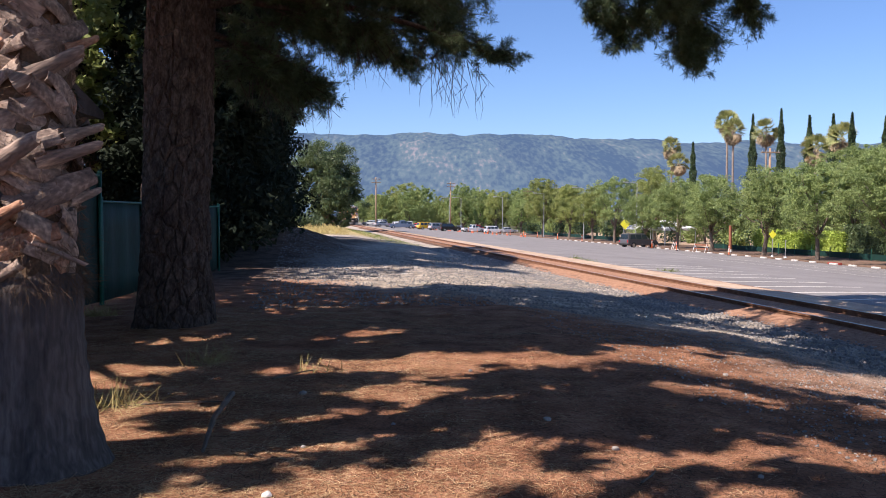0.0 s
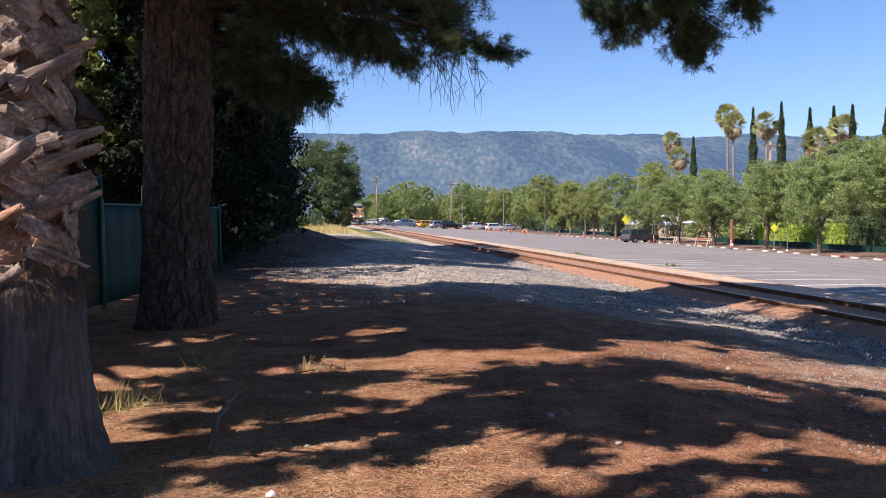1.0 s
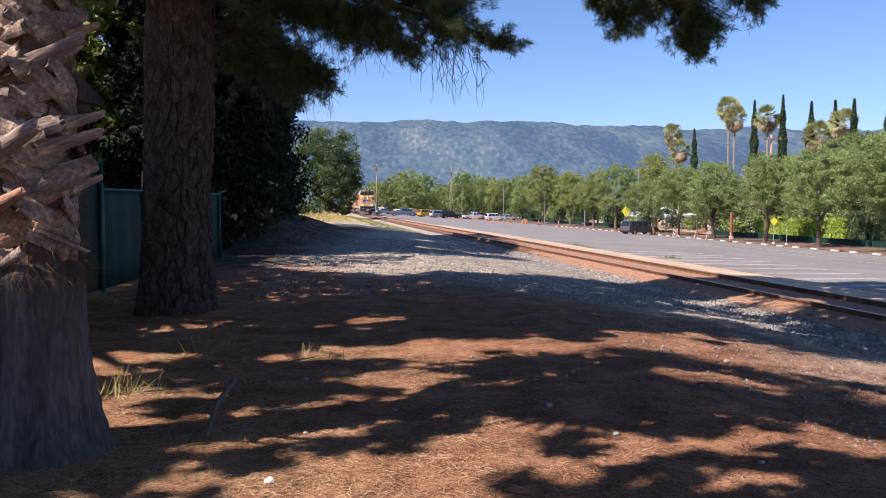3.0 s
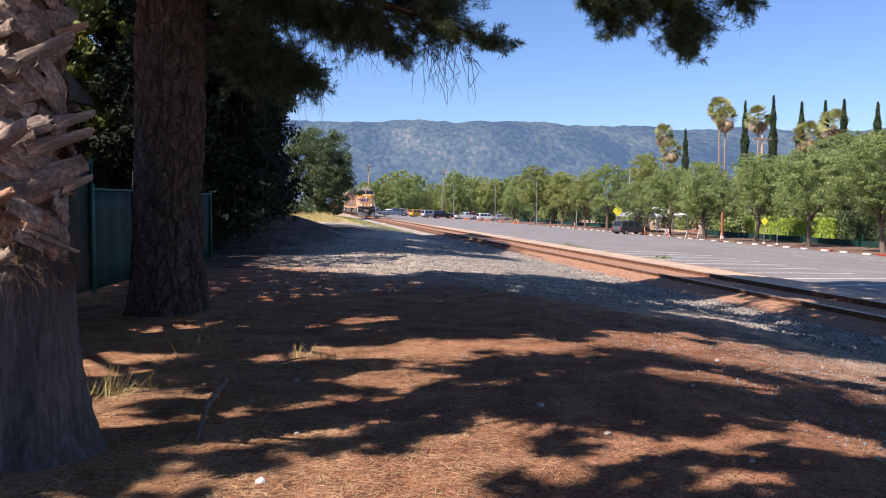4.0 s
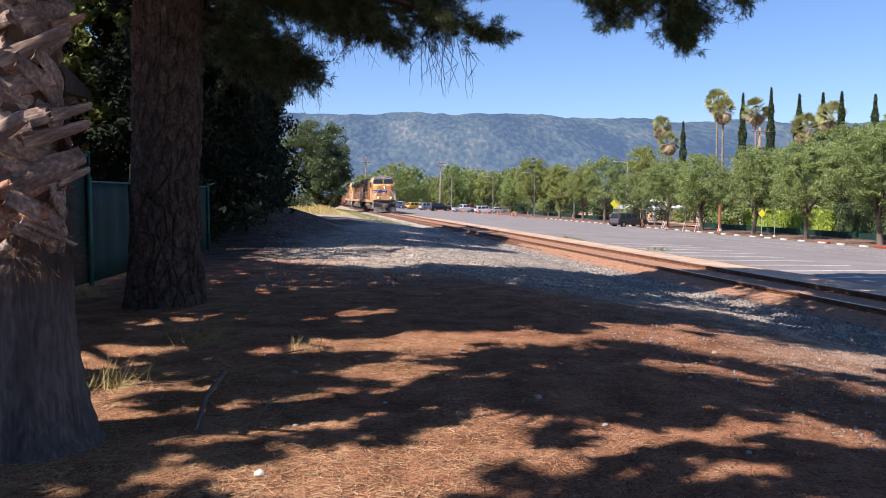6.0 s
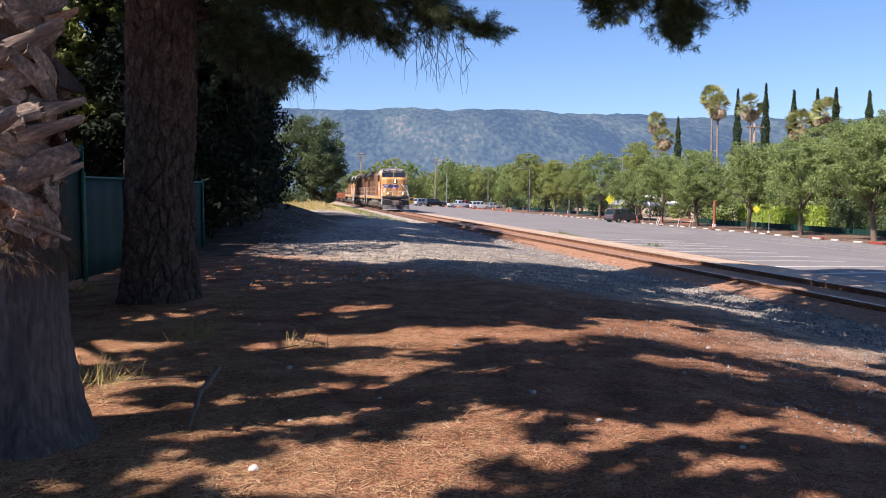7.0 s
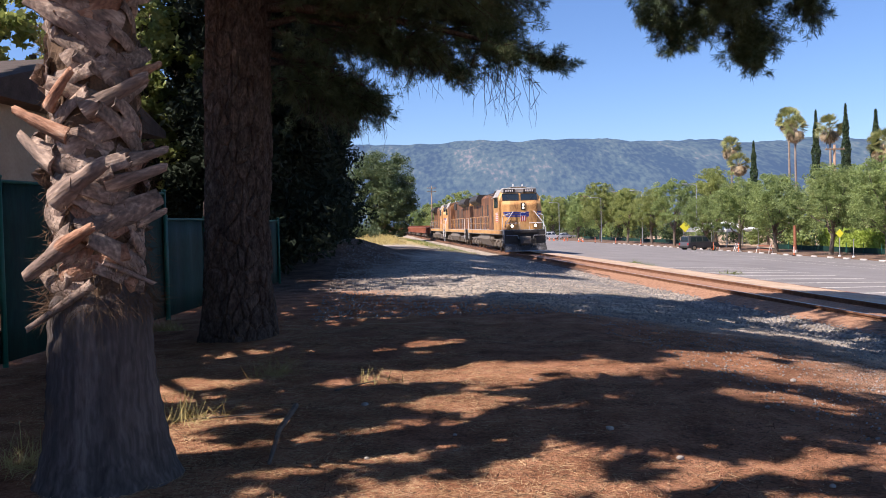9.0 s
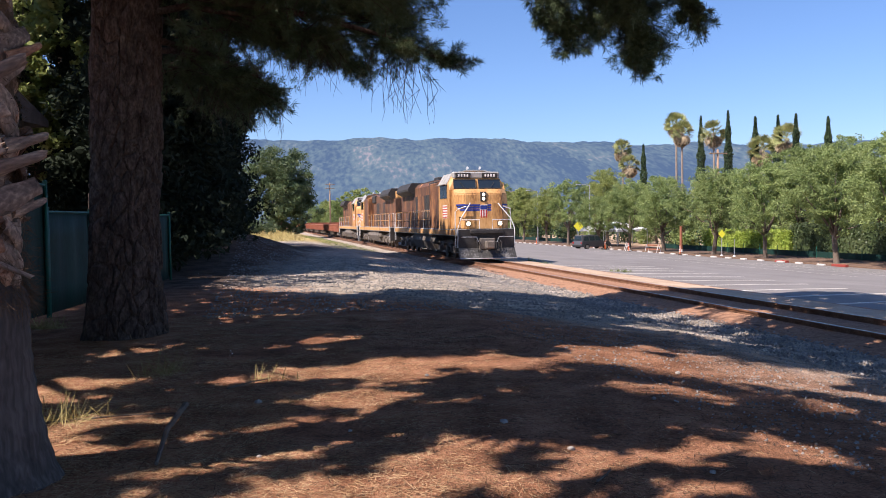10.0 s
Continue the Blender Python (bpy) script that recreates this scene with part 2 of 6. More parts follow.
M = {
    "ground": ground_mat(),
    "asphalt": ramp_mat("worn_asphalt", [(0.155, 0.143, 0.132), (0.205, 0.19, 0.178), (0.255, 0.238, 0.224)], 0.35, 0.9, fine=60, bump=0.2),
    "stripe": ramp_mat("worn_road_paint", [(0.42, 0.40, 0.35), (0.70, 0.66, 0.58)], 3.0, 0.8, bump=0.1),
    "ballast": ramp_mat("ballast_stone", [(0.10, 0.095, 0.09), (0.25, 0.235, 0.22), (0.40, 0.37, 0.34)], 6, 0.95, per_piece=0.35),
    "tie": ramp_mat("creosoted_timber", [(0.05, 0.032, 0.024), (0.14, 0.085, 0.058), (0.24, 0.15, 0.10)], 3, 0.9, stretch=(1, 6, 6), per_piece=0.3),
    "tan_dirt": ramp_mat("packed_tan_dirt", [(0.30, 0.205, 0.13), (0.45, 0.33, 0.225), (0.58, 0.45, 0.32)], 1.2, 0.95, bump=0.5, fine=24),
    "rustbed": ramp_mat("rust_stained_ballast", [(0.16, 0.085, 0.048), (0.32, 0.175, 0.10), (0.45, 0.27, 0.165)], 9, 0.95, bump=0.9, fine=4),
    "stopper": ramp_mat("chipped_white_concrete", [(0.42, 0.39, 0.35), (0.66, 0.63, 0.58)], 5, 0.9),
    "rust": ramp_mat("rusty_steel", [(0.11, 0.055, 0.033), (0.22, 0.115, 0.066), (0.33, 0.19, 0.115)], 5, 0.8, metal=0.25),
    "steel": ramp_mat("polished_rail_steel", [(0.42, 0.41, 0.40), (0.6, 0.58, 0.56)], 8, 0.28, metal=1.0, bump=0.05),
    "bark": ramp_mat("pine_bark", [(0.03, 0.023, 0.020), (0.075, 0.056, 0.046), (0.15, 0.115, 0.095)], 9, 0.95, bump=0.5, stretch=(1, 1, 0.5), fine=4, spec=0.1),
    "greybark": ramp_mat("grey_bark", [(0.10, 0.075, 0.055), (0.2, 0.16, 0.125)], 6, 0.95, bump=0.8, stretch=(1, 1, 0.3)),
    "needle": ramp_mat("pine_needles", [(0.045, 0.07, 0.032), (0.085, 0.12, 0.052), (0.15, 0.185, 0.08)], 1.3, 0.6, bump=0, per_piece=0.3, leaf=0.18),
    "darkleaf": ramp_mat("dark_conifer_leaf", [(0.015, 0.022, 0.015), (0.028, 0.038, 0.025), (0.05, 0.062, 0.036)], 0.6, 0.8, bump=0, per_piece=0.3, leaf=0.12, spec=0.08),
    "leaf_a": ramp_mat("street_tree_leaf", [(0.125, 0.175, 0.052), (0.25, 0.315, 0.10), (0.40, 0.46, 0.175)], 0.45, 0.6, bump=0, per_piece=0.22, leaf=0.3),
    "leaf_b": ramp_mat("yellow_green_leaf", [(0.17, 0.20, 0.055), (0.28, 0.32, 0.09), (0.40, 0.43, 0.15)], 0.45, 0.6, bump=0, per_piece=0.22, leaf=0.32),
    "leaf_oak": ramp_mat("oak_leaf", [(0.045, 0.072, 0.026), (0.09, 0.125, 0.05), (0.16, 0.195, 0.09)], 0.6, 0.5, bump=0, per_piece=0.25, leaf=0.2),
    "leaf_cyp": ramp_mat("cypress_leaf", [(0.020, 0.040, 0.018), (0.045, 0.075, 0.03), (0.08, 0.11, 0.045)], 0.8, 0.7, bump=0, per_piece=0.3, leaf=0.1),
    "frond": ramp_mat("palm_frond", [(0.16, 0.19, 0.06), (0.30, 0.32, 0.12), (0.44, 0.43, 0.2)], 0.8, 0.55, bump=0, per_piece=0.3, leaf=0.25),
    "deadfrond": ramp_mat("dead_palm_frond", [(0.26, 0.2, 0.12), (0.46, 0.37, 0.24)], 1.0, 0.9, bump=0, per_piece=0.3),
    "hedge": ramp_mat("hedge_leaf", [(0.22, 0.30, 0.04), (0.36, 0.46, 0.07), (0.50, 0.58, 0.13)], 0.8, 0.6, bump=0, per_piece=0.25, leaf=0.3),
    "palepalm": ramp_mat("pale_palm_trunk", [(0.17, 0.135, 0.11), (0.31, 0.26, 0.22)], 3, 0.9),
    "palmbark": ramp_mat("palm_trunk", [(0.042, 0.035, 0.032), (0.085, 0.070, 0.063), (0.16, 0.132, 0.116)], 9, 0.9, bump=0.9, stretch=(1, 1, 0.12), fine=4),
    "boot": ramp_mat("palm_leaf_base", [(0.07, 0.054, 0.045), (0.21, 0.152, 0.118), (0.50, 0.38, 0.285)], 5, 0.85, bump=0.45, stretch=(1.0, 0.25, 1.0), per_piece=0.4),
    "boot_red": ramp_mat("palm_leaf_base_red", [(0.12, 0.06, 0.038), (0.30, 0.155, 0.09), (0.50, 0.33, 0.22)], 6, 0.8, bump=0.7, stretch=(1, 0.25, 1), per_piece=0.3),
    "fibre": ramp_mat("palm_fibre", [(0.045, 0.028, 0.017), (0.15, 0.095, 0.055)], 8, 0.95, bump=0, per_piece=0.4),
    "straw": ramp_mat("dry_straw", [(0.26, 0.15, 0.07), (0.46, 0.31, 0.16), (0.62, 0.46, 0.27)], 3, 0.9, bump=0, per_piece=0.4),
    "drygrass": ramp_mat("dry_grass", [(0.30, 0.24, 0.08), (0.50, 0.41, 0.16), (0.60, 0.52, 0.24)], 2, 0.85, bump=0, per_piece=0.3, leaf=0.2),
    "grass": ramp_mat("green_grass", [(0.10, 0.14, 0.03), (0.22, 0.25, 0.06)], 2, 0.8, bump=0, per_piece=0.3, leaf=0.2),
    "stone": ramp_mat("pale_stone", [(0.22, 0.20, 0.18), (0.42, 0.39, 0.35)], 12, 0.9),
    "paper": ramp_mat("crumpled_paper", [(0.62, 0.58, 0.52), (0.8, 0.77, 0.72)], 9, 0.8),
    "mesh_green": ramp_mat("green_windscreen_cloth", [(0.003, 0.018, 0.014), (0.005, 0.030, 0.023), (0.008, 0.045, 0.034)], 2, 0.75, stretch=(1, 1, 0.3)),
    "post_green": ramp_mat("green_painted_post", [(0.012, 0.085, 0.062), (0.022, 0.12, 0.085)], 3, 0.5),
    "stucco": ramp_mat("beige_stucco", [(0.32, 0.27, 0.20), (0.42, 0.36, 0.27)], 2, 0.9, bump=0.4),
    "shingle": ramp_mat("dark_roof_shingle", [(0.045, 0.035, 0.03), (0.10, 0.08, 0.07)], 4, 0.9),
    "dirt": ramp_mat("dark_earth", [(0.07, 0.045, 0.03), (0.15, 0.095, 0.062), (0.24, 0.16, 0.11)], 1.5, 0.95, bump=0.9),
    "redwood": ramp_mat("splintered_red_wood", [(0.20, 0.07, 0.035), (0.42, 0.17, 0.08)], 5, 0.85, stretch=(1, 1, 0.2)),
    "pole": ramp_mat("weathered_pole_wood", [(0.22, 0.14, 0.085), (0.40, 0.27, 0.17)], 3, 0.85, stretch=(1, 1, 0.15)),
    "galv": ramp_mat("galvanised_steel", [(0.40, 0.41, 0.42), (0.55, 0.56, 0.57)], 5, 0.5, metal=0.7, bump=0.05),
    "orange": ramp_mat("orange_plastic", [(0.72, 0.13, 0.025), (0.85, 0.19, 0.04)], 4, 0.5, bump=0.05),
    "faded_orange": ramp_mat("faded_orange_plastic", [(0.22, 0.085, 0.045), (0.32, 0.13, 0.07)], 3, 0.7, bump=0.05),
    "white": ramp_mat("white_paint", [(0.70, 0.70, 0.68), (0.82, 0.81, 0.79)], 2, 0.6, bump=0.05),
    "concrete": ramp_mat("grey_concrete", [(0.26, 0.245, 0.225), (0.38, 0.36, 0.33)], 3, 0.9),
    "redpaint": ramp_mat("red_kerb_paint", [(0.22, 0.042, 0.03), (0.33, 0.065, 0.045)], 4, 0.7),
    "yellow_sign": ramp_mat("fluorescent_yellow_sheet", [(0.75, 0.72, 0.03), (0.85, 0.80, 0.05)], 2, 0.5, bump=0),
    "rubber": ramp_mat("tyre_rubber", [(0.015, 0.015, 0.016), (0.035, 0.034, 0.033)], 8, 0.85),
    "glass": glass_mat("tinted_glass"),
    "chrome": ramp_mat("brushed_metal", [(0.5, 0.5, 0.5), (0.65, 0.65, 0.65)], 6, 0.3, metal=1.0, bump=0),
    "lamp_red": ramp_mat("red_lens", [(0.35, 0.01, 0.01), (0.5, 0.02, 0.02)], 4, 0.25, bump=0),
    "lamp_clear": ramp_mat("clear_lens", [(0.65, 0.65, 0.62), (0.8, 0.8, 0.78)], 4, 0.2, bump=0),
    "loco_yellow": ramp_mat("weathered_yellow_paint", [(0.17, 0.08, 0.033), (0.44, 0.23, 0.075), (0.58, 0.33, 0.12), (0.62, 0.37, 0.15)], 1.6, 0.55, fine=7, stretch=(1, 1, 0.35), bump=0.08),
    "loco_grime": ramp_mat("sooty_streaked_yellow_paint", [(0.035, 0.026, 0.02), (0.085, 0.045, 0.028), (0.19, 0.085, 0.04), (0.46, 0.23, 0.08)], 0.9, 0.65, fine=6, stretch=(1, 1, 0.25), bump=0.1),
    "loco_grey": ramp_mat("grimy_grey_paint", [(0.20, 0.195, 0.185), (0.36, 0.35, 0.33), (0.46, 0.45, 0.43)], 1.5, 0.6, stretch=(1, 1, 0.4), bump=0.1),
    "loco_dark": ramp_mat("sooty_dark_steel", [(0.022, 0.021, 0.020), (0.055, 0.05, 0.046)], 3, 0.65, bump=0.2),
    "plough": ramp_mat("scraped_plough_steel", [(0.025, 0.024, 0.023), (0.055, 0.053, 0.05), (0.20, 0.195, 0.19)], 1.6, 0.6, bump=0.15, stretch=(1, 1, 0.4)),
    "truck": ramp_mat("dusty_bogie_steel", [(0.10, 0.085, 0.07), (0.22, 0.19, 0.16)], 3, 0.8, bump=0.3),
    "wheel": ramp_mat("dark_wheel_steel", [(0.06, 0.045, 0.035), (0.15, 0.11, 0.085)], 4, 0.6, metal=0.5),
    "blue": ramp_mat("deep_blue_paint", [(0.02, 0.035, 0.20), (0.035, 0.06, 0.30)], 3, 0.5, bump=0),
    "signal_red": ramp_mat("red_paint", [(0.42, 0.03, 0.02), (0.55, 0.05, 0.03)], 3, 0.5, bump=0),
    "headlight": glow_mat("lit_headlamp", (1.0, 0.78, 0.46), 2.2),
    "car_brown": ramp_mat("oxide_red_wagon_paint", [(0.17, 0.058, 0.035), (0.30, 0.11, 0.062), (0.38, 0.16, 0.09)], 1.2, 0.75, stretch=(1, 1, 0.3), bump=0.1),
}


# ---- mesh helpers ----
def link_mesh(name, verts, faces, material, parent=None, label="", smooth=False):
    me = bpy.data.meshes.new(name)
    me.from_pydata(verts, [], faces)
    me.materials.append(material)
    if smooth:
        me.polygons.foreach_set("use_smooth", [True] * len(me.polygons))
    me.update()
    ob = new(name, me)
    ob.parent = parent
    if label:
        ob["label"] = label
    return ob


def part(name, bm, material, parent=None, label="", smooth=False):
    me = bpy.data.meshes.new(name)
    bm.to_mesh(me)
    bm.free()
    me.materials.append(material)
    if smooth:
        me.polygons.foreach_set("use_smooth", [True] * len(me.polygons))
    ob = new(name, me)
    ob.parent = parent
    if label:
        ob["label"] = label
    return ob


def quads(name, corners, material, parent=None, label=""):
    """A mesh of loose four-cornered leaves: corners has the shape (n, 4, 3)."""
    k = len(corners)
    me = bpy.data.meshes.new(name)
    me.vertices.add(4 * k)
    me.vertices.foreach_set("co", np.ascontiguousarray(corners, dtype=np.float32).ravel())
    me.loops.add(4 * k)
    me.loops.foreach_set("vertex_index", np.arange(4 * k, dtype=np.int32))
    me.polygons.add(k)
    me.polygons.foreach_set("loop_start", np.arange(0, 4 * k, 4, dtype=np.int32))
    me.update(calc_edges=True)
    me.materials.append(material)
    ob = new(name, me)
    ob.parent = parent
    if label:
        ob["label"] = label
    return ob


def thing(name, m, label, category, group="", kind=""):
    ob = new(name)
    ob.matrix_basis = m
    return tagged(ob, label, category, group, kind)


def box(bm, x0, x1, y0, y1, z0, z1, bevel=0.0):
    vs = [bm.verts.new(p) for p in ((x0, y0, z0), (x1, y0, z0), (x1, y1, z0), (x0, y1, z0), (x0, y0, z1), (x1, y0, z1), (x1, y1, z1), (x0, y1, z1))]
    fs = [bm.faces.new([vs[i] for i in f]) for f in ((3, 2, 1, 0), (4, 5, 6, 7), (0, 1, 5, 4), (1, 2, 6, 5), (2, 3, 7, 6), (3, 0, 4, 7))]
    if bevel:
        es = {e for f in fs for e in f.edges}
        bmesh.ops.bevel(bm, geom=list(es), offset=bevel, segments=1, affect="EDGES")
    return bm


def boxed(x0, x1, y0, y1, z0, z1, bevel=0.0):
    return box(bmesh.new(), x0, x1, y0, y1, z0, z1, bevel)


def tube(bm, pts, radii, sides=8, cap=True):
    """A tube along points, with its own radius at each."""
    rings = []
    pts = [Vector(p) for p in pts]
    if not hasattr(radii, "__len__"):
        radii = [radii] * len(pts)
    for i, p in enumerate(pts):
        d = (pts[min(i + 1, len(pts) - 1)] - pts[max(i - 1, 0)]).normalized()
        a = d.cross(Vector((0.0, 0.13, 1.0)) if abs(d.z) < 0.9 else Vector((1.0, 0.0, 0.0))).normalized()
        b = d.cross(a)
        rings.append([bm.verts.new(p + (a * math.cos(2 * math.pi * j / sides) + b * math.sin(2 * math.pi * j / sides)) * radii[i]) for j in range(sides)])
    for r0, r1 in zip(rings, rings[1:]):
        for j in range(sides):
            bm.faces.new((r0[j], r0[(j + 1) % sides], r1[(j + 1) % sides], r1[j]))
    if cap:
        bm.faces.new(rings[0][::-1])
        bm.faces.new(rings[-1])
    return bm


def tubed(pts, radii, sides=8):
    return tube(bmesh.new(), pts, radii, sides)


def prism(bm, outline, axis, a, b):
    """An outline of (p, q) pairs drawn out along an axis from a to b."""
    def at(p, q, d):
        return {"x": (d, p, q), "y": (p, d, q), "z": (p, q, d)}[axis]
    lo = [bm.verts.new(at(p, q, a)) for p, q in outline]
    hi = [bm.verts.new(at(p, q, b)) for p, q in outline]
    k = len(outline)
    bm.faces.new(lo[::-1])
    bm.faces.new(hi)
    for i in range(k):
        bm.faces.new((lo[i], lo[(i + 1) % k], hi[(i + 1) % k], hi[i]))
    bmesh.ops.recalc_face_normals(bm, faces=bm.faces[:])
    return bm


def disc_outline(r, k, cx=0.0, cy=0.0):
    return [(cx + r * math.cos(2 * math.pi * i / k), cy + r * math.sin(2 * math.pi * i / k)) for i in range(k)]


def leaf_quads(rng, centres, size, flat=0.0, aspect=0.6):
    """Random little rhombic leaves of about that size round the given centres."""
    k = len(centres)
    a = rng.normal(size=(k, 3))
    a[:, 2] *= 1 - flat
    a /= np.linalg.norm(a, axis=1)[:, None]
    b = rng.normal(size=(k, 3))
    b -= (b * a).sum(1)[:, None] * a
    b /= np.linalg.norm(b, axis=1)[:, None]
    s = (size * rng.uniform(0.6, 1.4, k))[:, None]
    w = s * aspect
    c = np.asarray(centres)
    return np.stack([c - a * s / 2, c + b * w / 2, c + a * s / 2, c - b * w / 2], axis=1)


def ball_points(rng, centre, radius, k, hollow=0.5):
    d = rng.normal(size=(k, 3))
    d /= np.linalg.norm(d, axis=1)[:, None]
    r = (hollow + (1 - hollow) * rng.uniform(0, 1, k)) ** 0.7
    return np.asarray(centre) + d * r[:, None] * np.asarray(radius)


# ---- the lie of the land ----
# The railway runs straight: s metres along it from beside the camera, u metres to the right of its middle.
ALONG, ACROSS = Vector((-0.158, 0.9874, 0)), Vector((0.9874, 0.158, 0))
TRACK_START, TRACK_TURN = Vector((11.6, 0, 0)), 9.09
RAIL_TOP = -0.45


def trk(u, s, z=0.0):
    p = TRACK_START + ACROSS * u + ALONG * s
    return Vector((p.x, p.y, z))


def u_s(x, y):
    d = Vector((x - TRACK_START.x, y, 0))
    return d.dot(ACROSS), d.dot(ALONG)


LAND_U = [-400, -60, -30, -8, -4.2, -2.4, -1.6, 1.6, 2.3, 6.2, 10.0, 16.0, 33.0, 60, 400]
LAND_Z = [1.5, 0.6, 0.1, 0.0, -0.42, -0.70, -0.68, -0.66, -0.67, -0.87, -1.09, -1.44, -2.40, -2.42, -2.6]


def land(x, y):
    u, s = u_s(x, y)
    z = float(np.interp(u, LAND_U, LAND_Z))
    if u < -2.4:
        # the bank under the dark trees
        z += 1.15 * math.exp(-((x + 7.4) / 2.0) ** 2 - ((y - 41) / 8.0) ** 2)
        z += 0.05 * (noise.noise((x * 0.5, y * 0.5, 0)) + 0.6 * noise.noise((x * 1.7, y * 1.7, 4)))
    return z


# ---- where the canopy lets the sun through ----
# Sunlit patches of the path and of the gravel: x, y, half width, half depth.
EARTH_SUN = [
    (-1.04, 4.76, 0.46, 0.29), (-0.5, 4.95, 0.44, 0.44), (0.04, 5.08, 0.42, 0.53), (0.56, 5.09, 0.35, 0.53), (0.55, 6.06, 0.29, 0.19), (1.26, 5.79, 0.2, 0.2),
    (1.2, 5.4, 0.19, 0.13), (1.9, 5.68, 0.25, 0.18), (1.76, 4.9, 0.37, 0.19), (2.77, 5.9, 0.43, 0.51), (-1.16, 11.03, 0.52, 0.36), (-1.44, 9.22, 0.44, 0.39),
    (-0.1, 9.45, 0.61, 0.75), (0.88, 9.55, 0.78, 0.38), (-0.37, 7.74, 0.29, 0.36), (-0.31, 6.76, 0.3, 0.23), (-0.83, 6.14, 0.34, 0.18), (-1.91, 6.1, 0.25, 0.32),
    (-2.36, 6.2, 0.25, 0.36), (-2.43, 6.86, 0.47, 0.14), (3.45, 10.23, 1.34, 1.34), (4.83, 10.4, 0.81, 0.59), (3.37, 7.94, 0.7, 0.31), (4.39, 9.03, 0.59, 0.4)]
GRAVEL_SUN = [
    (6.47, 18.64, 1.43, 1.33), (3.81, 14.61, 0.92, 0.8), (5.5, 15.21, 1.4, 1.0), (-3.16, 8.82, 0.36, 0.3), (-3.54, 11.0, 0.3, 0.2), (-3.87, 10.44, 0.32, 0.23),
    (-0.83, 11.69, 0.36, 0.34), (2.34, 8.08, 0.32, 0.29), (-3.55, 8.26, 0.22, 0.4), (1.7, 9.46, 0.61, 0.34)]


def shaded(x, y):
    """Whether the pines' crowns close over that spot of the ground, seen from the sun."""
    wob = 1.1 * noise.noise((x * 1.3, y * 3.4, 2.0)) + 0.9 * noise.noise((x * 3.4, y * 8.5, 5.0))
    near_edge = float(np.interp(x, [-9, -5, -1.2, 3.3, 7, 10.3, 15], [21.6, 21.6, 19.2, 23.3, 25.2, 24.8, 27.5])) + 0.5 * wob
    if y < near_edge:
        if x > 15 + wob:
            return False
        for a, b, ra, rb in EARTH_SUN + GRAVEL_SUN:
            if ((x - a) / (ra + (0.22 if y > 7 or x < 0 else 0.11))) ** 2 + ((y - b) / (rb + (0.17 if y > 7 or x < 0 else 0.08))) ** 2 < 1 + 0.8 * wob:
                return False
        # the sun also reaches the stubs of the palm
        along, aside = (x + 1.4) * SUN_WAY.x + (y - 6.1) * SUN_WAY.y, (y - 6.1) * SUN_WAY.x - (x + 1.4) * SUN_WAY.y
        if (along / 1.05) ** 2 + (aside / 0.6) ** 2 < 1 + 0.5 * wob:
            return False
        return noise.noise((x * 1.5, y * 4.2, 7.0)) < (0.40 if y > 5 else 0.6)
    far_edge = float(np.interp(y, [21.0, 21.8, 27.2, 33.8, 44, 62], [-7, -2.6, -0.4, 0.8, 3.8, 2.5])) + 0.5 * wob
    return y < 62 and x < far_edge and noise.noise((x * 0.22, y * 0.75, 3.0)) < 0.34


PINES = [(-3.2, -0.8), (-10.0, 6.5), (-4.06, 12.6), (-11.5, 44.0)]


@lru_cache(None)
def canopy():
    """Needle clumps added high over the path, along the sun's rays to its shaded spots, and shared out between the
    nearest pines.
    """
    rng = random.Random(91)
    share = [[] for _ in PINES]
    def clump(gx, gy, h):
        x, y = gx - SUN_WAY.x * h / math.tan(radians(SUN_EL)), gy - SUN_WAY.y * h / math.tan(radians(SUN_EL))
        k = min(range(4), key=lambda i: (x - PINES[i][0]) ** 2 + (y - PINES[i][1]) ** 2)
        share[k].append((x, y, h))
    for gx in np.arange(-6.8, 15, 0.21):
        for gy in np.arange(1.5, 27, 0.21):
            x, y = gx + rng.uniform(-0.1, 0.1), gy + rng.uniform(-0.1, 0.1)
            edge = np.interp(x, [-9, -5, -1.2, 3.3, 7, 10.3, 13.5], [21.6, 21.8, 19.6, 23.9, 25.8, 25.2, 27.6])
            if y < edge and shaded(x, y):
                low = max(6.4, 2.4 + 0.30 * y)
                clump(x, y, rng.uniform(low, low + 3.0))
    for gx in np.arange(-6, 6, 0.36):
        for gy in np.arange(21.5, 62, 0.36):
            x, y = gx + rng.uniform(-0.18, 0.18), gy + rng.uniform(-0.18, 0.18)
            if shaded(x, y):
                low = max(9.0, 2.6 + 0.29 * y)
                clump(x, y, rng.uniform(low, low + 4))
    return share


def canopy_leaves(k, nr):
    x0, y0 = PINES[k]
    wide = 0.36 if k == 3 else 0.2
    pts = [ball_points(nr, (x - x0, y - y0, h), (wide, wide, 0.12), 24 if k == 3 else 12, 0.05) for x, y, h in canopy()[k]]
    return np.concatenate(pts)


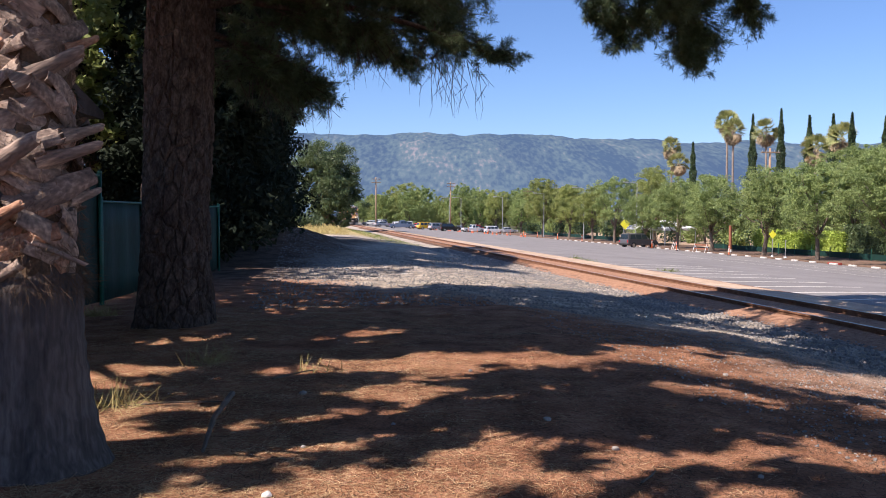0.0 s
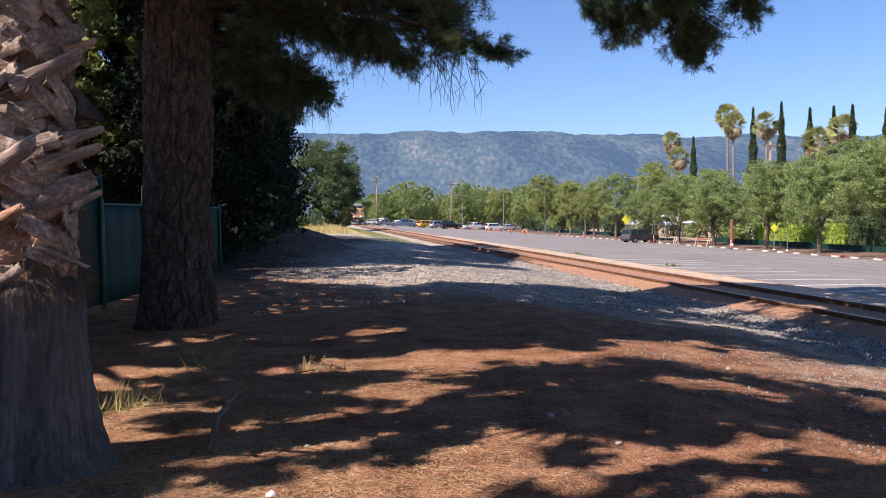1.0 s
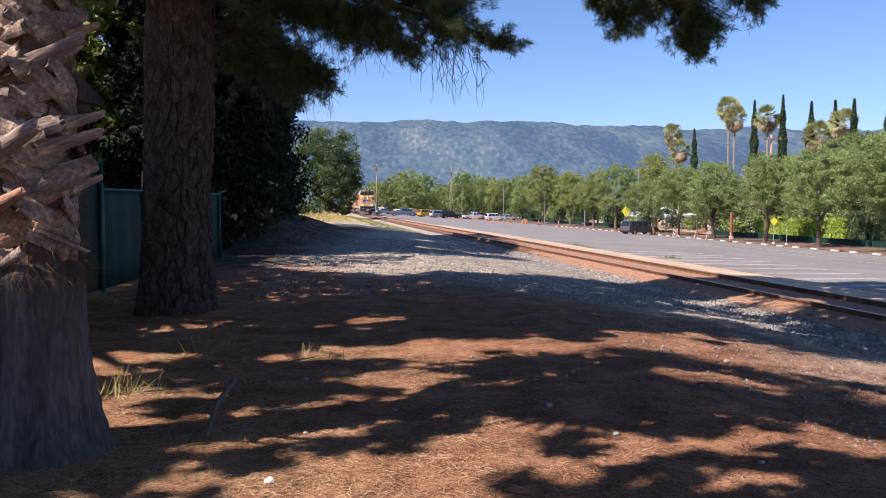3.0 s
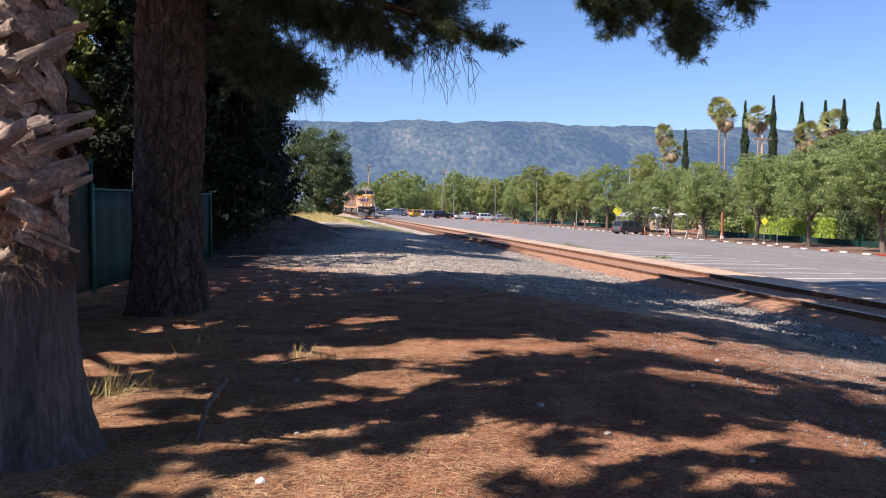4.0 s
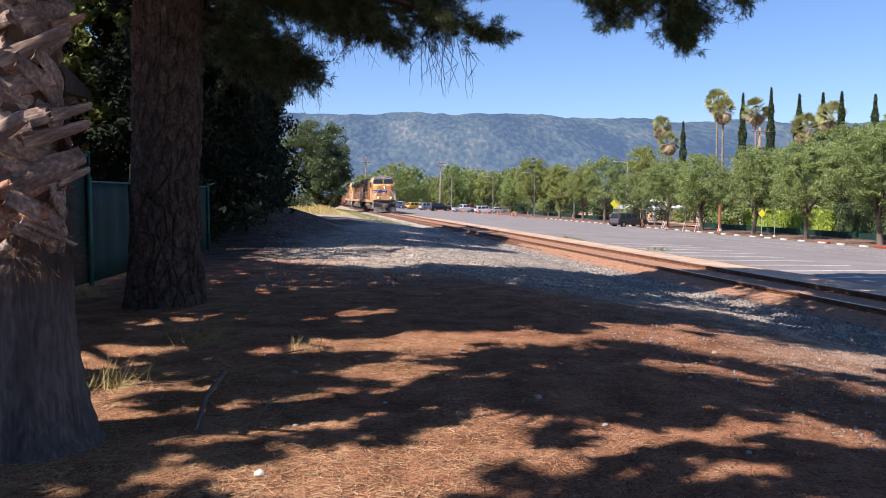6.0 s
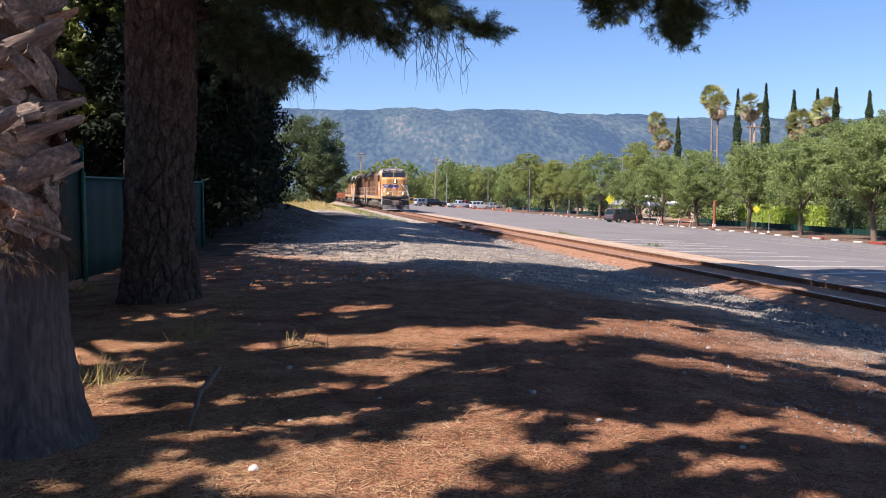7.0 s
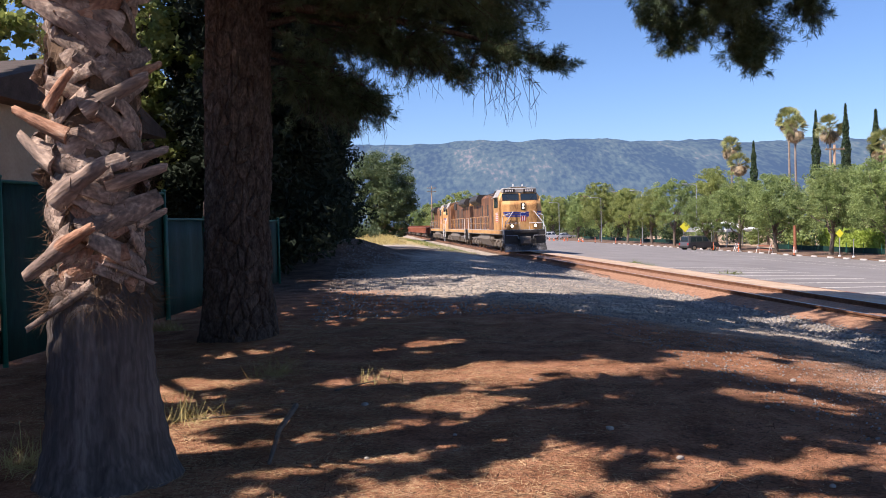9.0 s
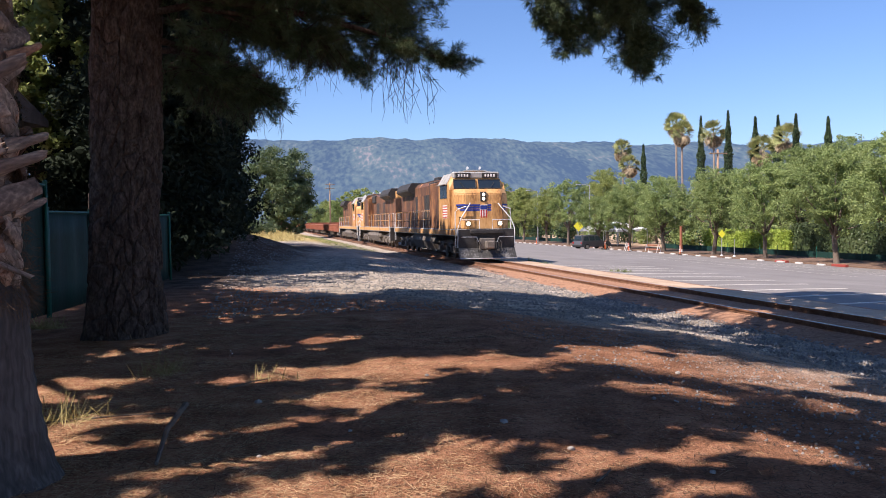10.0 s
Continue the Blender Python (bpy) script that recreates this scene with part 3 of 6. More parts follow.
def build_ground():
    us = np.concatenate([np.linspace(-900, -60, 8), np.linspace(-50, -22, 8), np.arange(-20, -2.4, 0.22), np.array([-2.4, -2.0, -1.6, 1.6, 2.3, 3.0, 4.0, 5.2, 6.2, 10.0, 16, 24, 33, 45, 60]), np.linspace(100, 1500, 8)])
    ss = np.concatenate([np.linspace(-300, -20, 8), np.arange(-14, 40, 0.24), np.arange(40, 80, 1.0), np.linspace(84, 300, 40), np.linspace(340, 2500, 20)])
    verts, faces = [], []
    for s in ss:
        for u in us:
            p = trk(u, s)
            verts.append((p.x, p.y, land(p.x, p.y)))
    k = len(us)
    for i in range(len(ss) - 1):
        for j in range(k - 1):
            a = i * k + j
            faces.append((a, a + 1, a + k + 1, a + k))
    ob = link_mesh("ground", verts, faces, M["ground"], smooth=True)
    return tagged(ob, "bare red-brown earth with straw, gravel and dry grass", "ground", kind="structure")


def strip(name, u0, u1, s0, s1, lift, material, label, category, steps=60):
    verts, faces = [], []
    cols = sorted({*np.linspace(u0, u1, 5), *(float(v) for v in LAND_U if u0 < v < u1)})
    for i in range(steps + 1):
        s = s0 + (s1 - s0) * i / steps
        for u in cols:
            p = trk(u, s)
            verts.append((p.x, p.y, float(np.interp(u, LAND_U, LAND_Z)) + lift))
    k = len(cols)
    for i in range(steps):
        for j in range(k - 1):
            a = i * k + j
            faces.append((a, a + 1, a + k + 1, a + k))
    ob = link_mesh(name, verts, faces, material, smooth=True)
    return tagged(ob, label, category, kind="structure")


build_ground()
strip("road", 3.0, 33.0, -60, 420, 0.03, M["asphalt"], "worn grey asphalt car park and road beside the railway", "road")


# ---- railway ----
def rail_mesh():
    """A flat-bottomed rail's section, 0.17 high."""
    return [(-0.07, 0), (0.07, 0), (0.07, 0.012), (0.012, 0.03), (0.012, 0.125), (0.036, 0.135), (0.036, 0.165), (0.03, 0.172), (-0.03, 0.172), (-0.036, 0.165), (-0.036, 0.135), (-0.012, 0.125), (-0.012, 0.03), (-0.07, 0.012)]


TRACK_POSE = pose(TRACK_START.x, TRACK_START.y, 0, 0, 0, TRACK_TURN)


def build_track():
    track = thing("railway_track", TRACK_POSE, "rusty single railway track on timber sleepers in grey ballast", "railway", kind="structure")
    for u in (-0.755, 0.755):
        bm = bmesh.new()
        prism(bm, [(u + p, RAIL_TOP - 0.172 + q) for p, q in rail_mesh()], "y", -60, 520)
        rail = part("rail", bm, M["rust"], track)
        part("running_surface", boxed(u - 0.024, u + 0.024, -60, 520, RAIL_TOP + 0.0005, RAIL_TOP + 0.003), M["steel"], rail, "shiny worn rail head")
    rng = random.Random(3)
    tie = boxed(-1.3, 1.3, -0.115, 0.115, -0.18, 0.0, 0.012)
    me = bpy.data.meshes.new("sleeper")
    tie.to_mesh(me)
    tie.free()
    me.materials.append(M["tie"])
    plate = bmesh.new()
    for u in (-0.755, 0.755):
        box(plate, u - 0.18, u + 0.18, -0.09, 0.09, 0.001, 0.02, 0.004)
        for a in (-0.11, 0.11):
            box(plate, u + a - 0.015, u + a + 0.015, -0.05, -0.02, 0.02, 0.045)
            box(plate, u - a - 0.015, u - a + 0.015, 0.02, 0.05, 0.02, 0.045)
    pme = bpy.data.meshes.new("tie_plates")
    plate.to_mesh(pme)
    plate.free()
    pme.materials.append(M["rust"])
    s = 8.0
    for i in range(290):
        ob = new("sleeper", me)
        ob.parent = track
        ob.matrix_basis = pose(rng.uniform(-0.07, 0.07), s, RAIL_TOP - 0.174 + rng.uniform(-0.012, 0), 0, rng.uniform(-0.5, 0.5), rng.uniform(-1.6, 1.6))
        if s < 60:
            pl = new("tie_plates", pme)
            pl.parent = ob
        s += 0.53 if s < 110 else 0.62
    # tan dirt packed against the far rail, rust-red dust against the near one
    for u0, u1, s1, dust in ((-1.6, -0.82, 41.0, "rustbed"), (0.81, 2.575, 90.0, "tan_dirt")):
        vs, fs = [], []
        n = int((s1 + 20) / 0.8)
        for i in range(n + 1):
            y = -20 + 0.8 * i
            for j in range(5):
                u = u0 + (u1 - u0) * j / 4
                low = 0.02 + 0.05 * max(0.0, (y - s1 + 6) / 6) + (0.07 + 0.17 * (-0.82 - u) if u < 0 else 0.05 * (u - 0.8))
                vs.append((u, y, RAIL_TOP - low - 0.03 * abs(noise.noise((u * 1.3, y * 0.9, 4.0)))))
        for i in range(n):
            for j in range(4):
                a = i * 5 + j
                fs.append((a, a + 1, a + 6, a + 5))
        link_mesh("dirt_fill", vs, fs, M[dust], track, "dirt packed beside the rail", smooth=True)
    part("ballast_bed", boxed(-0.66, 0.66, -60, 520, RAIL_TOP - 0.3, RAIL_TOP - 0.115), M["rustbed"], track, "rust-stained ballast between the rails")
    return track


def build_ballast():
    rng = np.random.default_rng(5)
    verts, faces = [], []
    base = np.array([(1, 0, 0), (-1, 0, 0), (0, 1, 0), (0, -1, 0), (0, 0, 1), (0, 0, -1)], float)
    oct_f = [(0, 2, 4), (2, 1, 4), (1, 3, 4), (3, 0, 4), (2, 0, 5), (1, 2, 5), (3, 1, 5), (0, 3, 5)]
    for k in range(15000):
        s = 9 + 55 * rng.random() ** 1.6
        u = rng.normal(-2.0, 1.1) if rng.random() < 0.72 else rng.uniform(-1.5, 2.6)
        if u < -6 or abs(abs(u) - 0.755) < 0.12:
            continue
        p = trk(u, s)
        z = float(np.interp(u, LAND_U, LAND_Z))
        if u < -3.6 and rng.random() < 0.8:
            continue
        r = rng.uniform(0.018, 0.042)
        turn = np.linalg.qr(rng.normal(size=(3, 3)))[0]
        v = (base * rng.uniform(0.6, 1.25, (6, 1)) * r) @ turn
        o = len(verts)
        verts += [tuple(q) for q in v + np.array((p.x, p.y, z + r * 0.35))]
        faces += [tuple(o + i for i in f) for f in oct_f]
    # finer chips trodden into the earth beside the ballast
    for k in range(11000):
        s, u = 4 + 26 * rng.random() ** 1.3, -2.6 - 5.2 * rng.random() ** 1.4
        p = trk(u, s)
        r = rng.uniform(0.006, 0.019)
        turn = np.linalg.qr(rng.normal(size=(3, 3)))[0]
        v = (base * rng.uniform(0.6, 1.25, (6, 1)) * r) @ turn
        o = len(verts)
        verts += [tuple(q) for q in v + np.array((p.x, p.y, land(p.x, p.y) + r * 0.3))]
        faces += [tuple(o + i for i in f) for f in oct_f]
    # pale stones strewn over the open gravel
    for k in range(9000):
        s, u = 17 + 26 * rng.random() ** 1.2, rng.uniform(-12.5, -2.6)
        p = trk(u, s)
        r = rng.uniform(0.012, 0.034)
        turn = np.linalg.qr(rng.normal(size=(3, 3)))[0]
        v = (base * rng.uniform(0.6, 1.25, (6, 1)) * r) @ turn
        o = len(verts)
        verts += [tuple(q) for q in v + np.array((p.x, p.y, land(p.x, p.y) + r * 0.3))]
        faces += [tuple(o + i for i in f) for f in oct_f]
    return tagged(link_mesh("ballast_stones", verts, faces, M["ballast"]), "loose grey crushed stone beside the rails", "ballast", kind="stuff")


# ---- trees ----
def limb_points(rng, start, end, sag=0.0, k=6, wob=0.15):
    start, end = Vector(start), Vector(end)
    out = []
    for i in range(k + 1):
        t = i / k
        p = start.lerp(end, t)
        p.z += sag * math.sin(math.pi * t)
        if 0 < i < k:
            p += Vector((rng.uniform(-wob, wob), rng.uniform(-wob, wob), rng.uniform(-wob, wob)))
        out.append(p)
    return out


def street_tree(m, seed, height, spread, leaf_mat, label, category="tree", group="", leaves=6500, leaf=0.21, trunk_r=0.2, clear=0.27, bark="greybark", fat=1.0):
    """A tapered trunk, forking limbs and an uneven crown of clumps with gaps."""
    rng, nr = random.Random(seed), np.random.default_rng(seed)
    tree = thing("tree", m, label, category, group)
    h0 = height * clear
    lean = Vector((rng.uniform(-0.3, 0.3), rng.uniform(-0.3, 0.3), h0))
    part("trunk", tubed([(0, 0, -0.3), (0.02, 0, 0.12), lean * 0.5, lean, lean + Vector((0.1, 0.1, height * 0.3))],
                        [trunk_r * 1.7, trunk_r * 1.2, trunk_r, trunk_r * 0.9, trunk_r * 0.4], 10), M[bark], tree, smooth=True)
    pts = []
    lobes = 24
    for i in range(lobes):
        a = 2.4 * i + rng.uniform(-0.5, 0.5)
        t = (i + 0.5) / lobes
        z = h0 + (height - h0) * (0.08 + 0.80 * t)
        r = spread * (0.28 + 0.72 * math.sin(math.pi * min(1, 0.2 + 0.76 * t))) * rng.uniform(0.45, 1.08)
        c = Vector((math.cos(a) * r * 0.74, math.sin(a) * r * 0.74, z))
        cr = spread * rng.uniform(0.22, 0.42) * fat
        if i % 3 == 0:
            part("limb", tubed(limb_points(rng, lean * rng.uniform(0.75, 1.0), c, 0.2, 4), [trunk_r * 0.55, trunk_r * 0.45, trunk_r * 0.32, trunk_r * 0.2, 0.02], 6), M[bark], tree, smooth=True)
        # small clumps on the outside of each lobe, more of them on top
        for j in range(15):
            d = Vector((rng.gauss(0, 1), rng.gauss(0, 1), rng.gauss(0.35, 0.8))).normalized()
            q = c + Vector((d.x * cr, d.y * cr, d.z * cr * 0.8)) * rng.uniform(0.75, 1.1)
            w = cr * rng.uniform(0.2, 0.42)
            pts.append(ball_points(nr, q, (w, w, w * 0.7), leaves // (lobes * 15), 0.3))
    pts = np.concatenate(pts)
    quads("crown", leaf_quads(nr, pts, leaf, 0.2), leaf_mat, tree)
    return tree


def cypress(m, seed, height, label):
    nr = np.random.default_rng(seed)
    tree = thing("cypress_tree", m, label, "tree", "tall cypresses behind the car park")
    part("trunk", tubed([(0, 0, -0.3), (0, 0, height * 0.5), (0, 0, height * 0.93)], [0.22, 0.14, 0.02], 8), M["greybark"], tree)
    k = 7000
    t = nr.uniform(0.03, 1, k)
    r = 2.15 * np.minimum(1, t * 9) * (1 - t) ** 0.72 * (0.72 + 0.28 * np.sin(t * 37 + 2) * nr.uniform(0, 1, k)) * nr.uniform(0.75, 1.05, k)
    a = nr.uniform(0, 2 * np.pi, k)
    c = np.stack([np.cos(a) * r, np.sin(a) * r, t * height], 1)
    q = leaf_quads(nr, c, 0.5, -1.2, 0.35)
    quads("crown", q, M["leaf_cyp"], tree)
    return tree


def fan_palm(m, seed, height, label, skirt=0.0):
    rng, nr = random.Random(seed), np.random.default_rng(seed)
    tree = thing("fan_palm_tree", m, label, "palm tree", "tall fan palms behind the car park")
    bend = Vector((rng.uniform(-0.5, 0.5), rng.uniform(-0.5, 0.5), height))
    part("trunk", tubed([(0, 0, -0.3), bend * 0.3 + Vector((0.1, 0, 0)), bend * 0.7, bend], [0.34, 0.25, 0.21, 0.22], 10), M["palepalm"], tree, smooth=True)

    def fronds(k, lo, hi, droop, length):
        out = []
        for i in range(k):
            az, el = rng.uniform(0, 6.283), rng.uniform(lo, hi)
            d = Vector((math.cos(az) * math.cos(el), math.sin(az) * math.cos(el), math.sin(el)))
            side = d.cross(Vector((0, 0, 1))).normalized()
            up = side.cross(d)
            roll = rng.uniform(-1.2, 1.2)
            side, up = side * math.cos(roll) + up * math.sin(roll), up * math.cos(roll) - side * math.sin(roll)
            hub = bend + d * length * rng.uniform(0.45, 0.6)
            for j in range(17):
                f = (j - 8) / 8 * 1.3
                tip = hub + (d * math.cos(f) + side * math.sin(f)) * length * 0.62 + Vector((0, 0, -droop * rng.uniform(0.5, 1.3)))
                w = side * 0.034 * length
                midp = hub.lerp(tip, 0.55) + up * 0.07
                out.append([hub, midp + w, tip, midp - w])
            out.append([bend, bend.lerp(hub, 0.5) + side * 0.05, hub, bend.lerp(hub, 0.5) - side * 0.05])
        return np.array([[tuple(v) for v in q] for q in out])
    quads("crown", fronds(40, -0.5, 1.5, 0.25, 2.7), M["frond"], tree)
    quads("dead_fronds", fronds(26 + int(skirt * 60), -1.5, -0.6, 0.9, 2.2), M["deadfrond"], tree, "hanging dead brown fronds")
    return tree


def needle_quads(rng, tufts, length, per, width):
    """Bursts of thin needles: tufts are (point, direction) rows."""
    p = np.repeat(tufts[:, :3], per, axis=0)
    d = np.repeat(tufts[:, 3:], per, axis=0)
    k = len(p)
    v = d * 0.6 + rng.normal(size=(k, 3)) * 0.62
    v /= np.linalg.norm(v, axis=1)[:, None]
    ln = (length * rng.uniform(0.6, 1.15, k))[:, None]
    b = np.cross(v, rng.normal(size=(k, 3)))
    b /= np.linalg.norm(b, axis=1)[:, None]
    start = p + d * (rng.uniform(-0.05, 0.05, k)[:, None])
    tip = start + v * ln
    return np.stack([start, start + v * ln * 0.4 + b * width, tip, start + v * ln * 0.4 - b * width], 1)


def pine_spray(rng, nr, base, tip, k, spread, droop=0.25):
    """Tuft places on the twigs along one bough: rows of point and direction, and the twigs themselves."""
    base, tip = Vector(base), Vector(tip)
    rows, twigs = [], []
    for i in range(k):
        t = 0.18 + 0.82 * math.sqrt(rng.random())
        o = base.lerp(tip, t)
        d = ((tip - base).normalized() * 0.7 + Vector((rng.gauss(0, 1), rng.gauss(0, 1), rng.gauss(-droop, 0.55))) * 0.8).normalized()
        ln = spread * rng.uniform(0.35, 1.0) * (1.15 - 0.5 * t)
        e = o + d * ln
        twigs.append((o, e))
        for f in (0.3, 0.42, 0.54, 0.66, 0.78, 0.9, 1.0):
            q = o.lerp(e, f) + Vector((rng.gauss(0, 0.05), rng.gauss(0, 0.05), rng.gauss(0, 0.05)))
            rows.append((*q, *d))
    return rows, twigs


def pine_crown(tree, seed, boughs, per=26, length=0.15, width=0.006, twig_density=1.0, dead=()):
    rng, nr = random.Random(seed), np.random.default_rng(seed)
    rows = []
    tw = bmesh.new()
    for base, tip, r, k, spread in boughs:
        pts = limb_points(rng, base, tip, 0.25, 6, 0.10)
        part("bough", tubed(pts, [0.7 * r * (1 - 0.85 * i / 6) for i in range(7)], 7), M["bark"], tree, smooth=True)
        a, b = pine_spray(rng, nr, base, tip, int(k * 0.9), spread)
        rows += a
        for o, e in b[:: max(1, int(1 / twig_density))]:
            tube(tw, [o, o.lerp(e, 0.5) + Vector((0, 0, 0.02)), e], [0.012, 0.008, 0.004], 3, cap=False)
    for o, e in dead:
        o = Vector(o)
        for i in range(36):
            q = o.lerp(Vector(e), rng.random())
            g = q + Vector((rng.gauss(0.05, 0.16), rng.gauss(0, 0.2), -rng.uniform(0.15, 1.0)))
            bow = q.lerp(g, 0.5) + Vector((rng.gauss(0, 0.09), rng.gauss(0, 0.05), 0))
            tube(tw, [q, q.lerp(bow, 0.5), bow, bow.lerp(g, 0.6) + Vector((rng.gauss(0, 0.03), 0, 0)), g], [0.006, 0.005, 0.004, 0.003, 0.0015], 3, cap=False)
            if rng.random() < 0.5:
                tube(tw, [bow, bow + Vector((rng.gauss(0, 0.12), rng.gauss(0, 0.1), -rng.uniform(0.1, 0.3)))], [0.004, 0.002], 3, cap=False)
    tagged(part("brushwood", tw, M["bark"], tree, "bare thin twigs"), kind="stuff")
    quads("needles", needle_quads(nr, np.array(rows), length, per, width), M["needle"], tree, "dark green pine needles")


def bark_trunk(name, tree, base_r, top_r, height, lean=(0, 0), seed=1, sides=240, rings=420, depth=0.05):
    """A thick trunk whose bark stands up in long broken plates between furrows."""
    nr = np.random.default_rng(seed)
    z = np.linspace(-0.25, height, rings + 1)[:, None]
    t = (z + 0.25) / (height + 0.25)
    a = np.linspace(0, 2 * np.pi, sides, endpoint=False)[None, :]
    r = (base_r + (top_r - base_r) * t) * (1 + 0.22 * np.exp(-np.maximum(0, z) / 0.35))
    # plates: the nearest two of jittered seeds on a tall grid round the trunk
    cols, tall = 22, 0.30
    warp = np.array([[noise.noise((math.cos(q) * 2.2, math.sin(q) * 2.2, h * 1.4 + seed)) for q in a[0]] for h in z[:, 0]])
    gu = a / (2 * np.pi) * cols + 0.75 * warp + 0 * z
    gv = z / tall + 0 * a + 0.4 * warp
    rows = int(height / tall) + 8
    ju, jv = nr.uniform(-0.42, 0.42, (rows, cols)), nr.uniform(-0.5, 0.5, (rows, cols))
    tone = nr.uniform(-1, 1, (rows, cols))
    f1, f2, lift = np.full(gu.shape, 9.0), np.full(gu.shape, 9.0), np.zeros(gu.shape)
    iu, iv = np.floor(gu).astype(int), np.floor(gv).astype(int)
    for dv in (-1, 0, 1, 2):
        for du in (-1, 0, 1, 2):
            cu, cv = iu + du, iv + dv
            kv, ku = np.clip(cv + 3, 0, rows - 1), cu % cols
            d = np.hypot(cu + 0.5 * (cv % 2) + ju[kv, ku] - gu, cv + jv[kv, ku] - gv)
            first = d < f1
            f2 = np.where(first, f1, np.minimum(f2, d))
            lift = np.where(first, tone[kv, ku], lift)
            f1 = np.where(first, d, f1)
    plate = np.clip((f2 - f1) * 3.6, 0, 1) ** 0.7
    fine = np.array([[noise.noise((math.cos(q) * 16, math.sin(q) * 16, h * 6 + seed)) for q in a[0]] for h in z[:, 0]])
    d = depth * (plate - 0.7) + 0.012 * lift * plate + 0.012 * fine + 0.05 * warp
    x, y = lean[0] * t + np.cos(a) * (r + d), lean[1] * t + np.sin(a) * (r + d)
    verts = np.stack([x, y, z + 0 * a], 2).reshape(-1, 3).tolist()
    faces = [(i * sides + j, i * sides + (j + 1) % sides, (i + 1) * sides + (j + 1) % sides, (i + 1) * sides + j) for i in range(rings) for j in range(sides)]
    return link_mesh(name, verts, faces, M["bark"], tree, smooth=False)


def big_pine():
    """The thick pine by the fence whose boughs hang over the path."""
    tree = thing("pine_tree", pose(-4.06, 12.6, 0), "large old pine with deeply furrowed brown bark and drooping boughs", "tree")
    bark_trunk("trunk", tree, 0.50, 0.45, 9.0, (0.25, 0.1), 2, 240, 420)
    boughs = [
        ((0.1, 0, 5.0), (4.9, 0.3, 4.15), 0.13, 95, 0.85),
        ((0.1, 0, 5.2), (4.4, 0.8, 4.55), 0.12, 75, 0.9),
        ((0.1, 0, 5.4), (3.4, 1.6, 4.3), 0.12, 100, 1.0),
        ((0.1, 0, 5.5), (4.3, 1.4, 5.0), 0.12, 65, 0.95),
        ((0.15, 0, 5.6), (4.5, -0.9, 4.8), 0.12, 60, 0.95),
        ((0.1, 0, 4.7), (2.9, 0.5, 4.4), 0.10, 60, 0.9),
        ((0.1, 0, 4.2), (1.6, 2.4, 3.9), 0.10, 90, 1.1),
        ((0.1, 0, 4.5), (2.1, 1.6, 3.75), 0.10, 70, 0.8),
        ((0.1, 0.2, 4.9), (1.5, 3.0, 4.2), 0.10, 80, 1.0),
        # a high bough whose ends hang down in two lobes apart from the rest
        ((0.2, 0, 7.4), (8.6, 0.2, 6.35), 0.14, 40, 0.6),
        ((5.6, 0.1, 6.6), (6.35, 0.1, 4.75), 0.05, 36, 0.5),
        ((5.9, 0.1, 6.6), (6.8, 0.1, 4.35), 0.05, 62, 0.6),
        ((6.4, 0.2, 6.5), (7.2, 0.4, 4.65), 0.05, 56, 0.65),
        ((6.9, 0.2, 6.5), (7.85, 0.1, 4.0), 0.05, 95, 0.6),
        ((7.2, 0.2, 6.4), (8.15, 0.4, 4.35), 0.05, 70, 0.65),
        ((7.6, 0.2, 6.4), (8.8, 0.3, 4.75), 0.04, 60, 0.6),
        ((6.6, 0.1, 6.5), (7.5, -0.2, 4.65), 0.04, 50, 0.65),
        # the dense dark heart of the crown over the path
        ((0.1, 0, 5.8), (3.9, 0.5, 5.0), 0.12, 110, 0.8),
        ((0.1, 0, 5.6), (3.0, -0.3, 5.1), 0.10, 90, 0.8),
        ((0.1, 0, 5.2), (2.3, 0.9, 4.9), 0.10, 80, 0.8),
        ((0.2, 0, 6.9), (6.3, -2.2, 6.6), 0.12, 60, 0.9),
        ((0.2, 0, 7.3), (4.2, -4.2, 6.6), 0.12, 90, 1.3),
        ((0.2, 0, 7.6), (-1.2, -4.8, 7.2), 0.12, 90, 1.3),
        ((0.2, 0, 7.8), (-4.2, -2.5, 7.4), 0.12, 80, 1.3),
        ((0.2, 0, 8.2), (2.4, 3.6, 8.6), 0.11, 80, 1.2),
        ((0.2, 0, 8.6), (-2.4, 3.0, 9.2), 0.11, 70, 1.2),
        ((0.2, 0, 8.8), (4.6, -0.8, 9.4), 0.11, 90, 1.3),
        ((0.2, 0, 8.6), (6.6, 1.8, 9.0), 0.11, 110, 1.3),
        ((0.2, 0, 8.4), (6.2, 4.4, 9.0), 0.11, 110, 1.3),
        ((0.2, 0, 8.5), (3.6, 6.6, 9.0), 0.11, 110, 1.3),
        ((0.2, 0, 8.8), (7.4, -1.2, 9.2), 0.11, 110, 1.3),
        ((0.2, 0, 8.9), (0.6, 5.6, 9.4), 0.11, 100, 1.3),
        ((0.2, 0, 8.9), (0.8, -2.8, 10.4), 0.11, 80, 1.3),
    ]
    nr = np.random.default_rng(71)
    # clumps above the view, set where their shadows are wanted
    quads("upper_crown", leaf_quads(nr, canopy_leaves(2, nr), 0.34, 0.0, 0.5), M["needle"], tree, "dark green pine needles")
    pine_crown(tree, 11, boughs, per=30, length=0.135, width=0.0042, dead=[((1.5, 0.5, 4.8), (3.4, 0.4, 4.5)), ((1.7, 0.6, 4.7), (2.9, 0.2, 4.5)), ((0.9, 1.2, 4.0), (2.2, 1.7, 3.8)), ((3.6, 0.3, 4.2), (4.6, 0.3, 4.0))])
    return tree


